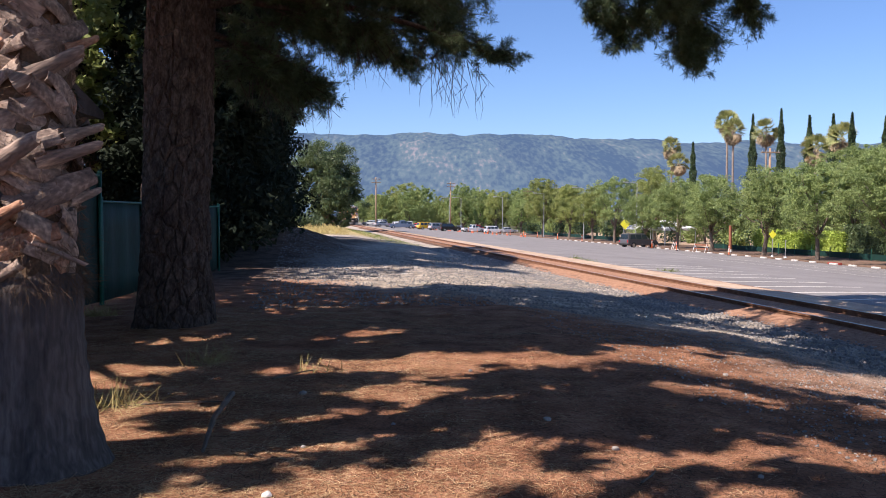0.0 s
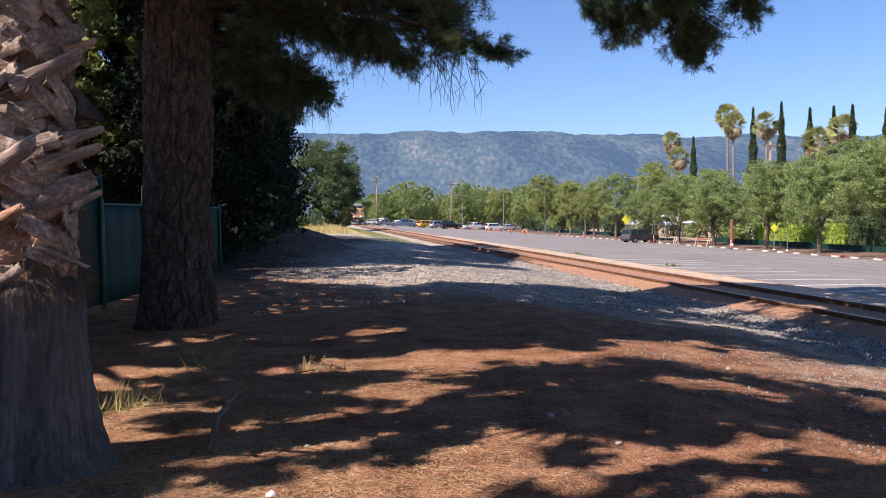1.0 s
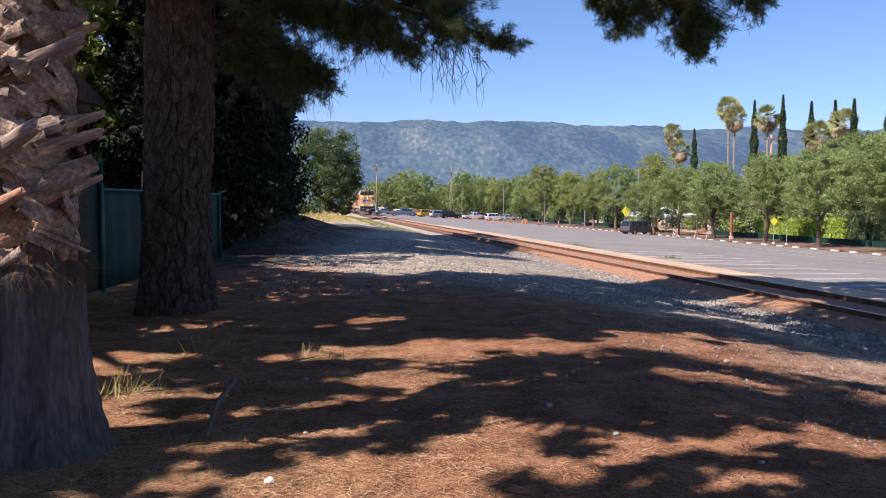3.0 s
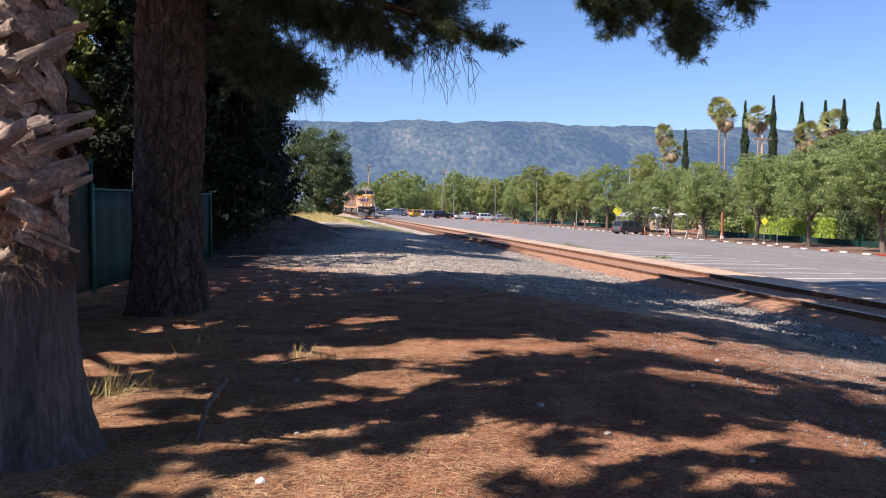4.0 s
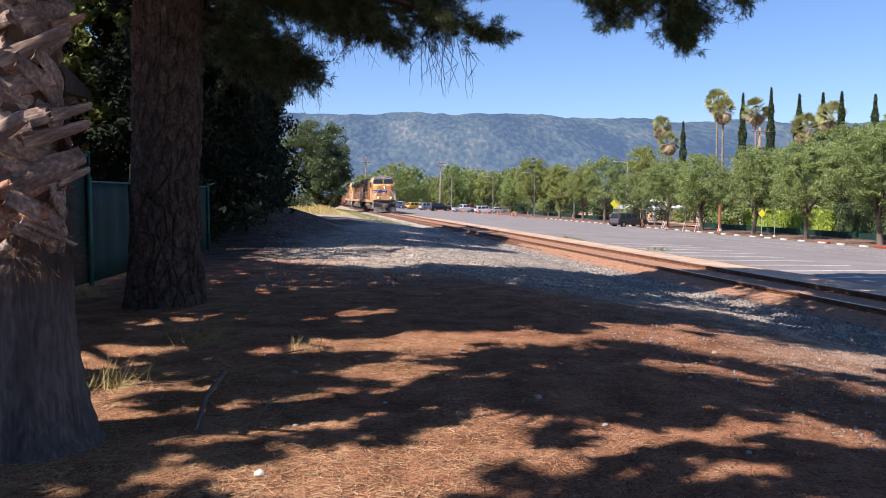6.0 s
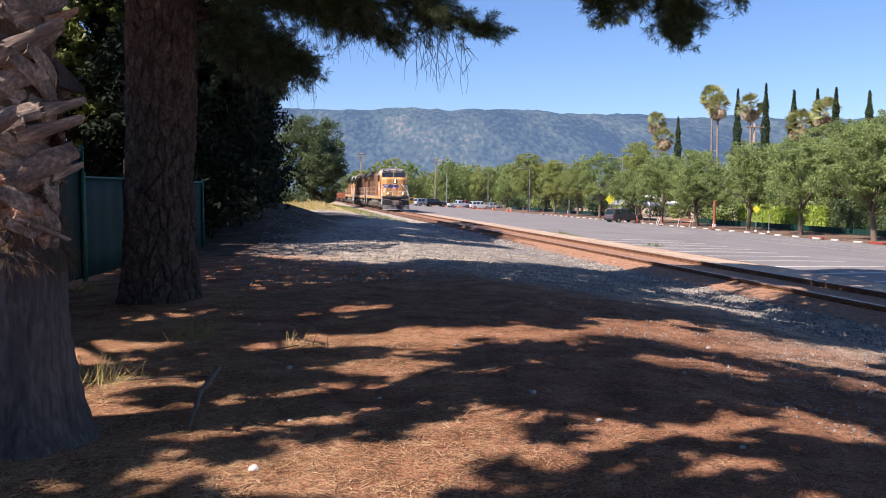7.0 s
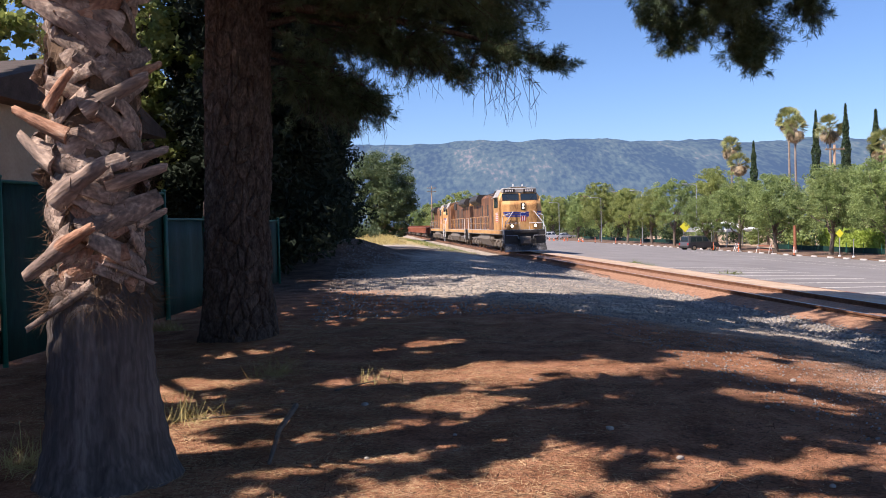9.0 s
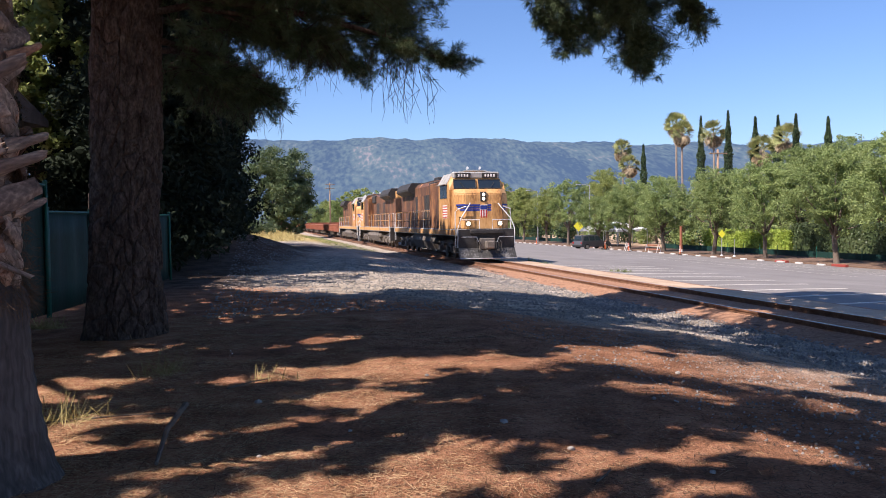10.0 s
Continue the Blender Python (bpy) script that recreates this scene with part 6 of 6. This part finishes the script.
    part("bumper", boxed(-W / 2 + 0.02, W / 2 - 0.02, y0 - 0.06, y0 + 0.06, 0.36, 0.56, 0.03), M["rubber"], c)
    return c


car(placed(29.6, 101.9, -72), "grey", "dark grey parked utility car with silver wheels")
for x, y, turn, col, kind, label in (
    (-8.8, 186, -80, "blue", "pickup", "grey-blue pickup truck in the car park"), (-14.2, 205, -60, "silver", "sedan", "silver saloon in the car park"), (-11.6, 212, 20, "white", "sedan", "white saloon in the car park"),
    (-3.4, 198, -65, "yellow", "suv", "bright yellow car in the car park"), (-5.6, 206, -20, "red", "sedan", "red saloon in the car park"), (1.9, 190, -70, "black", "suv", "black car in the car park"), (-0.7, 196, -60, "silver", "suv", "silver car in the car park"),
    (7.6, 203, -70, "white", "pickup", "white pickup truck in the car park"), (9.2, 215, -70, "red", "pickup", "red truck in the car park"), (12.6, 200, -75, "white", "suv", "white car in the car park"), (16.3, 205, -75, "silver", "sedan", "silver saloon in the car park"),
    (-17.5, 240, 40, "white", "suv", "white car in the car park"), (-19.6, 232, 60, "silver", "sedan", "silver saloon in the car park"), (4.6, 218, 10, "grey", "sedan", "grey saloon in the car park"), (13.5, 218, 10, "black", "suv", "black car in the car park"), (-8.2, 218, 0, "white", "suv", "white car in the car park")):
    u, s = u_s(x, y)
    car(pose(x, y, float(np.interp(u, LAND_U, LAND_Z)) + 0.04, 0, 0, turn), col, label, kind)


# ---- the train ----
# Local axes of each vehicle: y runs back from its leading coupler, z = 0 is the rail head.
def wheelset(parent, y, name="wheelset"):
    bm = bmesh.new()
    for sx in (-1, 1):
        prism(bm, disc_outline(0.52, 22), "x", sx * 0.69, sx * 0.82)
        prism(bm, disc_outline(0.55, 22), "x", sx * 0.66, sx * 0.69)
        prism(bm, disc_outline(0.2, 10), "x", sx * 0.82, sx * 0.9)
        for k in range(3):
            a = k * 2.094
            box(bm, sx * 0.83 - 0.01, sx * 0.83 + 0.01, math.cos(a) * 0.34 - 0.05, math.cos(a) * 0.34 + 0.05, math.sin(a) * 0.34 - 0.05, math.sin(a) * 0.34 + 0.05)
    prism(bm, disc_outline(0.09, 10), "x", -0.7, 0.7)
    me = bpy.data.meshes.new(name)
    bm.to_mesh(me)
    bm.free()
    me.materials.append(M["wheel"])
    ob = new(name, me)
    ob.parent = parent
    ob.matrix_basis = pose(0, y, 0.53)
    return ob


def bogie(parent, y, axles):
    """A truck: side frames with axle boxes and springs, and a bolster; its wheelsets are separate."""
    half = axles[-1] + 0.75
    bm = bmesh.new()
    for sx in (-1, 1):
        out = [(-half, 0.55), (-half, 0.82), (-half + 0.35, 0.98), (-0.6, 0.98), (-0.4, 1.06), (0.4, 1.06), (0.6, 0.98), (half - 0.35, 0.98), (half, 0.82), (half, 0.55), (half - 0.2, 0.5), (0.9, 0.62), (0.5, 0.42), (-0.5, 0.42), (-0.9, 0.62), (-half + 0.2, 0.5)]
        prism(bm, [(y + p, q) for p, q in out], "x", sx * 0.98, sx * 1.14)
        for a in axles:
            box(bm, min(sx * 1.12, sx * 1.3), max(sx * 1.12, sx * 1.3), y + a - 0.19, y + a + 0.19, 0.36, 0.72, 0.03)
            for d in (-0.32, 0.32):
                tube(bm, [(sx * 1.06, y + a + d, 0.4), (sx * 1.06, y + a + d, 0.85)], 0.09, 8)
        tube(bm, [(sx * 1.22, y - half + 0.3, 0.88), (sx * 1.22, y + half - 0.3, 0.88)], 0.05, 6)
        for d in (-0.9, 0.9):
            tube(bm, [(sx * 1.22, y + d - 0.3, 0.75), (sx * 1.22, y + d + 0.3, 0.75)], 0.11, 8)
    box(bm, -0.98, 0.98, y - 0.35, y + 0.35, 0.55, 0.95)
    return part("bogie_frame", bm, M["truck"], parent, "dusty grey bogie frame with springs")


def locomotive(label):
    t = thing("locomotive", pose(0, 0, 0), label, "locomotive", "locomotives of the train")
    Y, G, D, R = M["loco_yellow"], M["loco_grey"], M["loco_dark"], M["truck"]
    L = 22.3
    # frame, walkways and tank
    part("underframe", boxed(-1.52, 1.52, 0.75, L - 0.75, 1.30, 1.66, 0.02), G, t)
    part("side_sill", boxed(-1.545, -1.521, 1.2, L - 1.2, 1.36, 1.62), Y, t)
    part("side_sill", boxed(1.521, 1.545, 1.2, L - 1.2, 1.36, 1.62), Y, t)
    bm = bmesh.new()
    prism(bm, [(-1.35, 1.28), (-1.45, 0.9), (-1.15, 0.38), (1.15, 0.38), (1.45, 0.9), (1.35, 1.28)], "y", 8.0, 14.2)
    part("fuel_tank", bm, R, t, "dusty grey fuel tank")
    for sx in (-1, 1):
        for y in (7.3, 14.7):
            part("air_reservoir", tubed([(sx * 1.2, y - 0.5, 0.95), (sx * 1.2, y + 0.5, 0.95)], 0.22, 12), R, t, smooth=True)
    # pilot and plough
    bm = bmesh.new()
    prism(bm, [(-1.5, 0.62), (-1.5, 1.64), (1.5, 1.64), (1.5, 0.62)], "y", 0.55, 0.78)
    part("pilot_plate", bm, D, t)
    bm = bmesh.new()
    v = [bm.verts.new(p) for p in ((-1.48, 0.45, 0.70), (0, 0.22, 0.52), (1.48, 0.45, 0.70), (-1.52, 0.12, 0.14), (0, -0.12, 0.14), (1.52, 0.12, 0.14), (-1.48, 0.62, 0.70), (1.48, 0.62, 0.70), (-1.48, 0.62, 0.16), (1.48, 0.62, 0.16))]
    for f in ((0, 3, 4, 1), (1, 4, 5, 2), (0, 1, 2, 7, 6), (3, 8, 9, 5, 4), (6, 8, 3, 0), (2, 5, 9, 7), (6, 7, 9, 8)):
        bm.faces.new([v[i] for i in f])
    bmesh.ops.recalc_face_normals(bm, faces=bm.faces[:])
    part("snow_plough", bm, M["plough"], t, "scraped grey steel snow plough")
    part("anticlimber", boxed(-0.9, 0.9, 0.34, 0.56, 1.42, 1.62, 0.03), D, t)
    part("plough_edge", tubed([(-1.52, 0.1, 0.15), (0, -0.14, 0.15), (1.52, 0.1, 0.15)], 0.03, 6), M["galv"], t, "bright scraped plough edge")
    bm = boxed(-0.16, 0.16, -0.25, 0.6, 0.72, 1.02, 0.04)
    box(bm, -0.26, 0.2, -0.42, -0.1, 0.66, 1.06, 0.06)
    box(bm, -0.4, 0.4, 0.32, 0.56, 0.6, 1.18, 0.03)
    part("coupler", bm, R, t, "rusty knuckle coupler")
    for x in (-0.55, -0.42, 0.42, 0.55, 0.68):
        part("air_hose", tubed([(x, 0.52, 1.1), (x * 1.05, 0.22, 0.95), (x * 1.02, 0.16, 0.6), (x * 0.9, 0.2, 0.42)], 0.026, 6), D, t)
    for sx in (-1, 1):
        steps = part("corner_steps", boxed(min(sx * 1.18, sx * 1.52), max(sx * 1.18, sx * 1.52), 0.62, 1.2, 0.42, 0.47), R, t)
        for z in (0.75, 1.05, 1.35):
            part("tread", boxed(min(sx * 1.18, sx * 1.52), max(sx * 1.18, sx * 1.52), 0.66, 1.2, z, z + 0.04), R, steps)
        # white corner rails
        part("corner_handrail", tubed([(sx * 1.52, 0.6, 0.7), (sx * 1.52, 0.55, 1.7), (sx * 1.35, 0.62, 2.15), (sx * 0.75, 0.95, 2.9)], 0.026, 6), M["white"], t, "white corner handrail")
        part("corner_handrail", tubed([(sx * 1.5, 1.2, 0.7), (sx * 1.5, 1.2, 2.5), (sx * 1.42, 0.9, 2.62), (sx * 1.0, 0.85, 2.75)], 0.026, 6), M["white"], t, "white corner handrail")
        part("end_rail", tubed([(sx * 1.35, 0.62, 1.66), (sx * 1.35, 0.62, 2.1), (sx * 0.35, 0.62, 2.1), (sx * 0.35, 0.62, 1.66)], 0.022, 6), M["white"], t)
        part("cut_lever", tubed([(sx * 1.4, 0.3, 1.25), (sx * 0.6, 0.25, 1.25), (sx * 0.5, 0.25, 1.0)], 0.02, 6), M["galv"], t)
    # nose: a broad short hood with chamfered corners, leaning back
    bm = bmesh.new()
    lo = [(-1.0, 0.98), (1.0, 0.98), (1.46, 1.45), (1.46, 2.9), (-1.46, 2.9), (-1.46, 1.45)]
    rings = []
    for z, back, wid in ((1.66, 0, 1.0), (2.6, 0.05, 1.0), (3.36, 0.12, 0.985), (3.6, 0.42, 0.96)):
        rings.append([bm.verts.new((x * wid, min(y + back, 2.9), z)) for x, y in lo])
    for r0, r1 in zip(rings, rings[1:]):
        for j in range(6):
            bm.faces.new((r0[j], r0[(j + 1) % 6], r1[(j + 1) % 6], r1[j]))
    bm.faces.new(rings[-1])
    bm.faces.new(rings[0][::-1])
    bmesh.ops.recalc_face_normals(bm, faces=bm.faces[:])
    bmesh.ops.bevel(bm, geom=[e for e in bm.edges if e.is_manifold], offset=0.04, segments=2, affect="EDGES")
    nose = part("nose", bm, Y, t, "yellow nose with a blue winged emblem")
    part("nose_door", boxed(0.42, 0.98, 1.0, 1.03, 1.75, 3.0, 0.01), Y, nose)
    # emblem: blue wings of three bars and a small red and white shield
    for sx in (-1, 1):
        for k, (z, w) in enumerate(((2.76, 0.79), (2.64, 0.78), (2.52, 0.74))):
            part("emblem_bar", boxed(min(sx * 0.2, sx * (0.2 + w)), max(sx * 0.2, sx * (0.2 + w)), 1.018 + 0.008, 1.045 + 0.008, z, z + 0.09), M["blue"], nose)
        for z, x in ((2.78, 1.40), (2.66, 1.34), (2.54, 1.24)):
            bm = bmesh.new()
            prism(bm, [(sx * 1.0, 1.035), (sx * 1.0, 1.0), (sx * x, 0.985 + (x - 1.0) * 1.02), (sx * x, 1.06 + (x - 1.0) * 1.02)], "z", z, z + 0.08)
            part("emblem_bar", bm, M["blue"], nose)
    part("emblem_shield", boxed(-0.2, 0.2, 1.012, 1.04, 2.18, 2.82, 0.01), M["white"], nose)
    for x in (-0.14, 0.0, 0.14):
        part("emblem_stripe", boxed(x - 0.035, x + 0.035, 1.006, 1.011, 2.2, 2.58), M["signal_red"], nose)
    part("emblem_field", boxed(-0.19, 0.19, 1.004, 1.0115, 2.6, 2.8), M["blue"], nose)
    # lamps
    part("headlight_box", boxed(-0.16, 0.16, 1.04, 1.2, 2.98, 3.46, 0.02), D, nose)
    for z in (3.11, 3.32):
        part("headlight", tubed([(0, 1.035, z), (0, 1.0, z)], 0.075, 14), M["headlight"], nose, "lit headlight")
    for sx in (-1, 1):
        part("ditch_light", tubed([(sx * 0.86, 0.94, 1.92), (sx * 0.86, 0.88, 1.92)], 0.10, 14), M["headlight"], t, "lit ditch light")
        part("ditch_light_housing", boxed(sx * 0.86 - 0.13, sx * 0.86 + 0.13, 0.945, 1.03, 1.79, 2.05, 0.02), D, t)
    # cab with raked windscreen
    bm = bmesh.new()
    prof = [(-1.54, 1.66), (-1.54, 3.9), (-1.22, 4.42), (-0.5, 4.58), (0.5, 4.58), (1.22, 4.42), (1.54, 3.9), (1.54, 1.66)]
    ring = []
    for y, top in ((2.3, 3.6), (2.55, 4.2), (2.95, 4.7), (5.1, 4.7)):
        ring.append([bm.verts.new((x, y, min(z, top))) for x, z in prof])
    for r0, r1 in zip(ring, ring[1:]):
        for j in range(8):
            try:
                bm.faces.new((r0[j], r0[(j + 1) % 8], r1[(j + 1) % 8], r1[j]))
            except ValueError:
                pass
    bm.faces.new(ring[0])
    bm.faces.new(ring[-1][::-1])
    bmesh.ops.remove_doubles(bm, verts=bm.verts[:], dist=0.002)
    bmesh.ops.recalc_face_normals(bm, faces=bm.faces[:])
    cab = part("cab", bm, Y, t, "yellow cab with dark windows")
    bm = bmesh.new()
    roof = [(-1.56, 3.93), (-1.24, 4.445), (-0.5, 4.605), (0.5, 4.605), (1.24, 4.445), (1.56, 3.93), (1.5, 3.91), (1.2, 4.4), (0.5, 4.56), (-0.5, 4.56), (-1.2, 4.4), (-1.5, 3.91)]
    prism(bm, roof, "y", 2.86, 5.14)
    part("cab_roof", bm, G, cab, "grimy grey cab roof")
    bm = bmesh.new()
    box(bm, -1.3, 1.3, 2.5, 2.96, 4.14, 4.5, 0.07)
    part("number_board_housing", bm, G, cab, "grey brow over the windscreen")
    for sx in (-1, 1):
        nb = part("number_board", boxed(sx * 0.74 - 0.42, sx * 0.74 + 0.42, 2.465, 2.5, 4.19, 4.44, 0.01), D, cab, "black number board with pale bars")
        for k in range(4):
            x = sx * 0.74 - 0.24 + 0.16 * k
            part("bar", boxed(x - 0.045, x + 0.045, 2.455, 2.466, 4.25, 4.38), M["white"], nb)
        # front windows follow the rake
        f = bmesh.new()
        a, b_ = (3.66, 2.31), (4.1, 2.50)
        xs = (sx * 0.08, sx * 1.30)
        v = [f.verts.new((x, y - d, z)) for d in (0.0, 0.035) for x, (z, y) in ((xs[0], a), (xs[1], a), (xs[1], b_), (xs[0], b_))]
        for q in ((0, 1, 2, 3), (4, 5, 6, 7), (0, 1, 5, 4), (1, 2, 6, 5), (2, 3, 7, 6), (3, 0, 4, 7)):
            f.faces.new([v[i] for i in q])
        bmesh.ops.recalc_face_normals(f, faces=f.faces[:])
        w = part("front_window", f, M["glass"], cab, "dark blue-tinted windscreen")
        fr = bmesh.new()
        tube(fr, [(xs[0], a[1] - 0.04, a[0]), (xs[1], a[1] - 0.04, a[0]), (xs[1], b_[1] - 0.04, b_[0]), (xs[0], b_[1] - 0.04, b_[0]), (xs[0], a[1] - 0.04, a[0])], 0.028, 5)
        part("window_gasket", fr, D, cab)
        part("wiper", tubed([(sx * 0.7, 2.26, 3.66), (sx * 0.95, 2.36, 3.98)], 0.012, 5), D, cab)
        # side windows, flag panel and door
        for y0, y1 in ((2.95, 3.75), (3.85, 4.65)):
            part("side_window", boxed(min(sx * 1.535, sx * 1.56), max(sx * 1.535, sx * 1.56), y0, y1, 3.2, 3.85), M["glass"], cab)
        part("window_awning", boxed(min(sx * 1.55, sx * 1.78), max(sx * 1.55, sx * 1.78), 2.9, 4.7, 3.86, 3.89), G, cab)
        flag = part("flag_panel", boxed(min(sx * 1.542, sx * 1.552), max(sx * 1.542, sx * 1.552), 2.9, 4.0, 2.2, 2.85), M["white"], cab, "small striped flag panel")
        for k in range(5):
            part("flag_stripe", boxed(min(sx * 1.553, sx * 1.558), max(sx * 1.553, sx * 1.558), 2.9, 4.0, 2.22 + 0.13 * k, 2.28 + 0.13 * k), M["signal_red"], flag)
        part("horn", tubed([(sx * 0.35, 3.2, 4.6), (sx * 0.35, 3.2, 4.7), (sx * 0.35, 3.02, 4.72)], [0.03, 0.03, 0.07], 8), M["white"], cab)
    # long hood with doors
    part("equipment_cabinet", boxed(-1.5, -0.7, 5.12, 8.0, 1.66, 4.1, 0.04), M["loco_grime"], t)
    part("equipment_cabinet", boxed(0.7, 1.5, 5.12, 8.0, 1.66, 4.1, 0.04), M["loco_grime"], t)
    bm = bmesh.new()
    hood = [(-0.98, 1.66), (-0.98, 4.12), (-0.78, 4.36), (0.78, 4.36), (0.98, 4.12), (0.98, 1.66)]
    prism(bm, hood, "y", 5.12, 16.2)
    hd = part("long_hood", bm, M["loco_grime"], t, "streaked yellow engine hood with doors")
    part("hood_roof", boxed(-0.74, 0.74, 5.3, 15.5, 4.365, 4.43, 0.02), D, t, "sooty dark roof")
    for k in range(10):
        for sx in (-1, 1):
            y = 8.15 + 0.8 * k
            d = part("hood_door", boxed(min(sx * 0.984, sx * 1.01), max(sx * 0.984, sx * 1.01), y, y + 0.74, 1.8, 3.6, 0.008), M["loco_grime"] if k not in (3, 4, 8) else D, hd)
            part("latch", boxed(min(sx * 1.011, sx * 1.03), max(sx * 1.011, sx * 1.03), y + 0.62, y + 0.68, 2.6, 2.75), G, d)
    part("exhaust_stack", boxed(-0.5, 0.5, 10.2, 11.4, 4.38, 4.62, 0.05), D, t)
    part("dynamic_brake_vent", boxed(-1.12, 1.12, 8.1, 10.0, 3.65, 4.28, 0.05), D, t, "dark louvred brake vents")
    # radiator wings
    bm = bmesh.new()
    prism(bm, [(-0.99, 3.72), (-1.46, 3.98), (-1.46, 4.12), (-1.2, 4.5), (1.2, 4.5), (1.46, 4.12), (1.46, 3.98), (0.99, 3.72)], "y", 15.6, 20.6)
    part("radiator", bm, D, t, "dark flared radiator wings")
    part("rear_hood", boxed(-0.98, 0.98, 16.2, 21.2, 1.66, 3.75, 0.03), M["loco_grime"], t)
    part("rear_cap", boxed(-0.9, 0.9, 20.62, 21.2, 3.76, 4.3, 0.06), Y, t)
    part("rear_lamp", tubed([(0, 21.2, 3.6), (0, 21.26, 3.6)], 0.1, 10), M["lamp_clear"], t)
    part("rear_plate", boxed(-1.5, 1.5, L - 0.78, L - 0.55, 0.6, 1.64), D, t)
    part("rear_coupler", boxed(-0.18, 0.18, L - 0.6, L + 0.2, 0.72, 1.02, 0.04), R, t)
    # walkway rails
    for sx in (-1, 1):
        for k in range(11):
            y = 5.6 + 1.5 * k
            part("stanchion", tubed([(sx * 1.48, y, 1.62), (sx * 1.48, y, 2.65)], 0.02, 5), M["galv"] if k % 2 else Y, t)
        for z in (2.15, 2.65):
            part("handrail", tubed([(sx * 1.48, 5.3, z), (sx * 1.48, 21.0, z)], 0.02, 5), Y, t)
        part("rear_handrail", tubed([(sx * 1.5, 21.0, 0.7), (sx * 1.5, 21.1, 2.6), (sx * 1.2, 21.6, 2.65), (sx * 1.2, 21.7, 1.5)], 0.024, 6), M["white"], t, "white rear handrail")
    # the body stands tall over the walkway
    for ob in t.children_recursive:
        for v in ob.data.vertices:
            if v.co.z > 1.66:
                v.co.z = 1.66 + (v.co.z - 1.66) * 1.085
    bogie(t, 4.4, (-1.9, 0, 1.9))
    bogie(t, 17.9, (-1.9, 0, 1.9))
    return t, [wheelset(t, c + a) for c in (4.4, 17.9) for a in (-1.9, 0, 1.9)]


def low_wagon(label):
    t = thing("flat_wagon", pose(0, 0, 0), label, "wagon", "low wagons of the train")
    B = M["car_brown"]
    L = 15.6
    part("floor", boxed(-1.4, 1.4, 0.5, L - 0.5, 1.0, 1.2), B, t)
    for sx in (-1, 1):
        part("side", boxed(min(sx * 1.36, sx * 1.46), max(sx * 1.36, sx * 1.46), 0.5, L - 0.5, 0.85, 1.72, 0.02), B, t)
        for k in range(9):
            y = 0.9 + 1.72 * k
            part("rib", boxed(min(sx * 1.462, sx * 1.55), max(sx * 1.462, sx * 1.55), y, y + 0.12, 0.9, 1.70), B, t)
        part("top_chord", boxed(min(sx * 1.33, sx * 1.52), max(sx * 1.33, sx * 1.52), 0.5, L - 0.5, 1.722, 1.82), B, t)
    for y in (0.5, L - 0.6):
        part("end", boxed(-1.36, 1.36, y, y + 0.1, 1.2, 2.1), B, t)
    part("coupler", boxed(-0.15, 0.15, -0.1, L + 0.1, 0.75, 0.98), M["truck"], t)
    bogie(t, 2.4, (-0.9, 0.9))
    bogie(t, L - 2.4, (-0.9, 0.9))
    return t, [wheelset(t, c + a) for c in (2.4, L - 2.4) for a in (-0.9, 0.9)]


lead, lead_wheels = locomotive("yellow and grey diesel locomotive, weathered, with lit headlights")
second = copy_thing(lead, pose(0, 0, 0))
third = copy_thing(lead, pose(0, 0, 0))
for ob in (second, third):
    ob["label"] = "weathered yellow and grey diesel locomotive coupled behind the leader"
    for o in ob.children_recursive:
        if o.name.split(".")[0] in ("headlight", "ditch_light"):
            o.data = o.data.copy()
            o.data.materials[0] = M["lamp_clear"]
            o["label"] = "unlit lamp"
wagon, wagon_wheels = low_wagon("low rusty red-brown wagon with ribbed sides")
wagons = [wagon] + [copy_thing(wagon, pose(0, 0, 0)) for _ in range(11)]

# Where the leading coupler is, in metres along the track.
SPEED, FRONT_END = 17.3, 43.0


def front_at(t):
    return FRONT_END + SPEED * (10.0 - t)


def motions():
    """Drives the train towards the camera along the rails and turns its wheels."""
    def run(ob, back, flip=0.0):
        rows = []
        for t in (0.0, 2.5, 5.0, 7.5, 10.0):
            p = trk(0, front_at(t) + back)
            rows.append((t, pose(p.x, p.y, RAIL_TOP, 0, 0, TRACK_TURN + flip)))
        walk(ob, rows)

    run(lead, 0.4)
    run(second, 23.2 + 22.5, 180)
    run(third, 46.2)
    for k, w in enumerate(wagons):
        run(w, 69.3 + 16.0 * k)
    # wheels of 1.05 m turn once every 3.3 m
    steps = [i / FPS for i in range(int(10 * FPS) + 1)]
    for ob in (lead, second, third):
        sign_ = -1.0 if ob is second else 1.0
        for w in ob.children:
            if w.name.startswith("wheelset"):
                at = w.matrix_basis.translation.copy()
                walk(w, [(t, pose(*at, math.degrees(sign_ * SPEED * t / 0.525), 0, 0)) for t in steps])


motions()
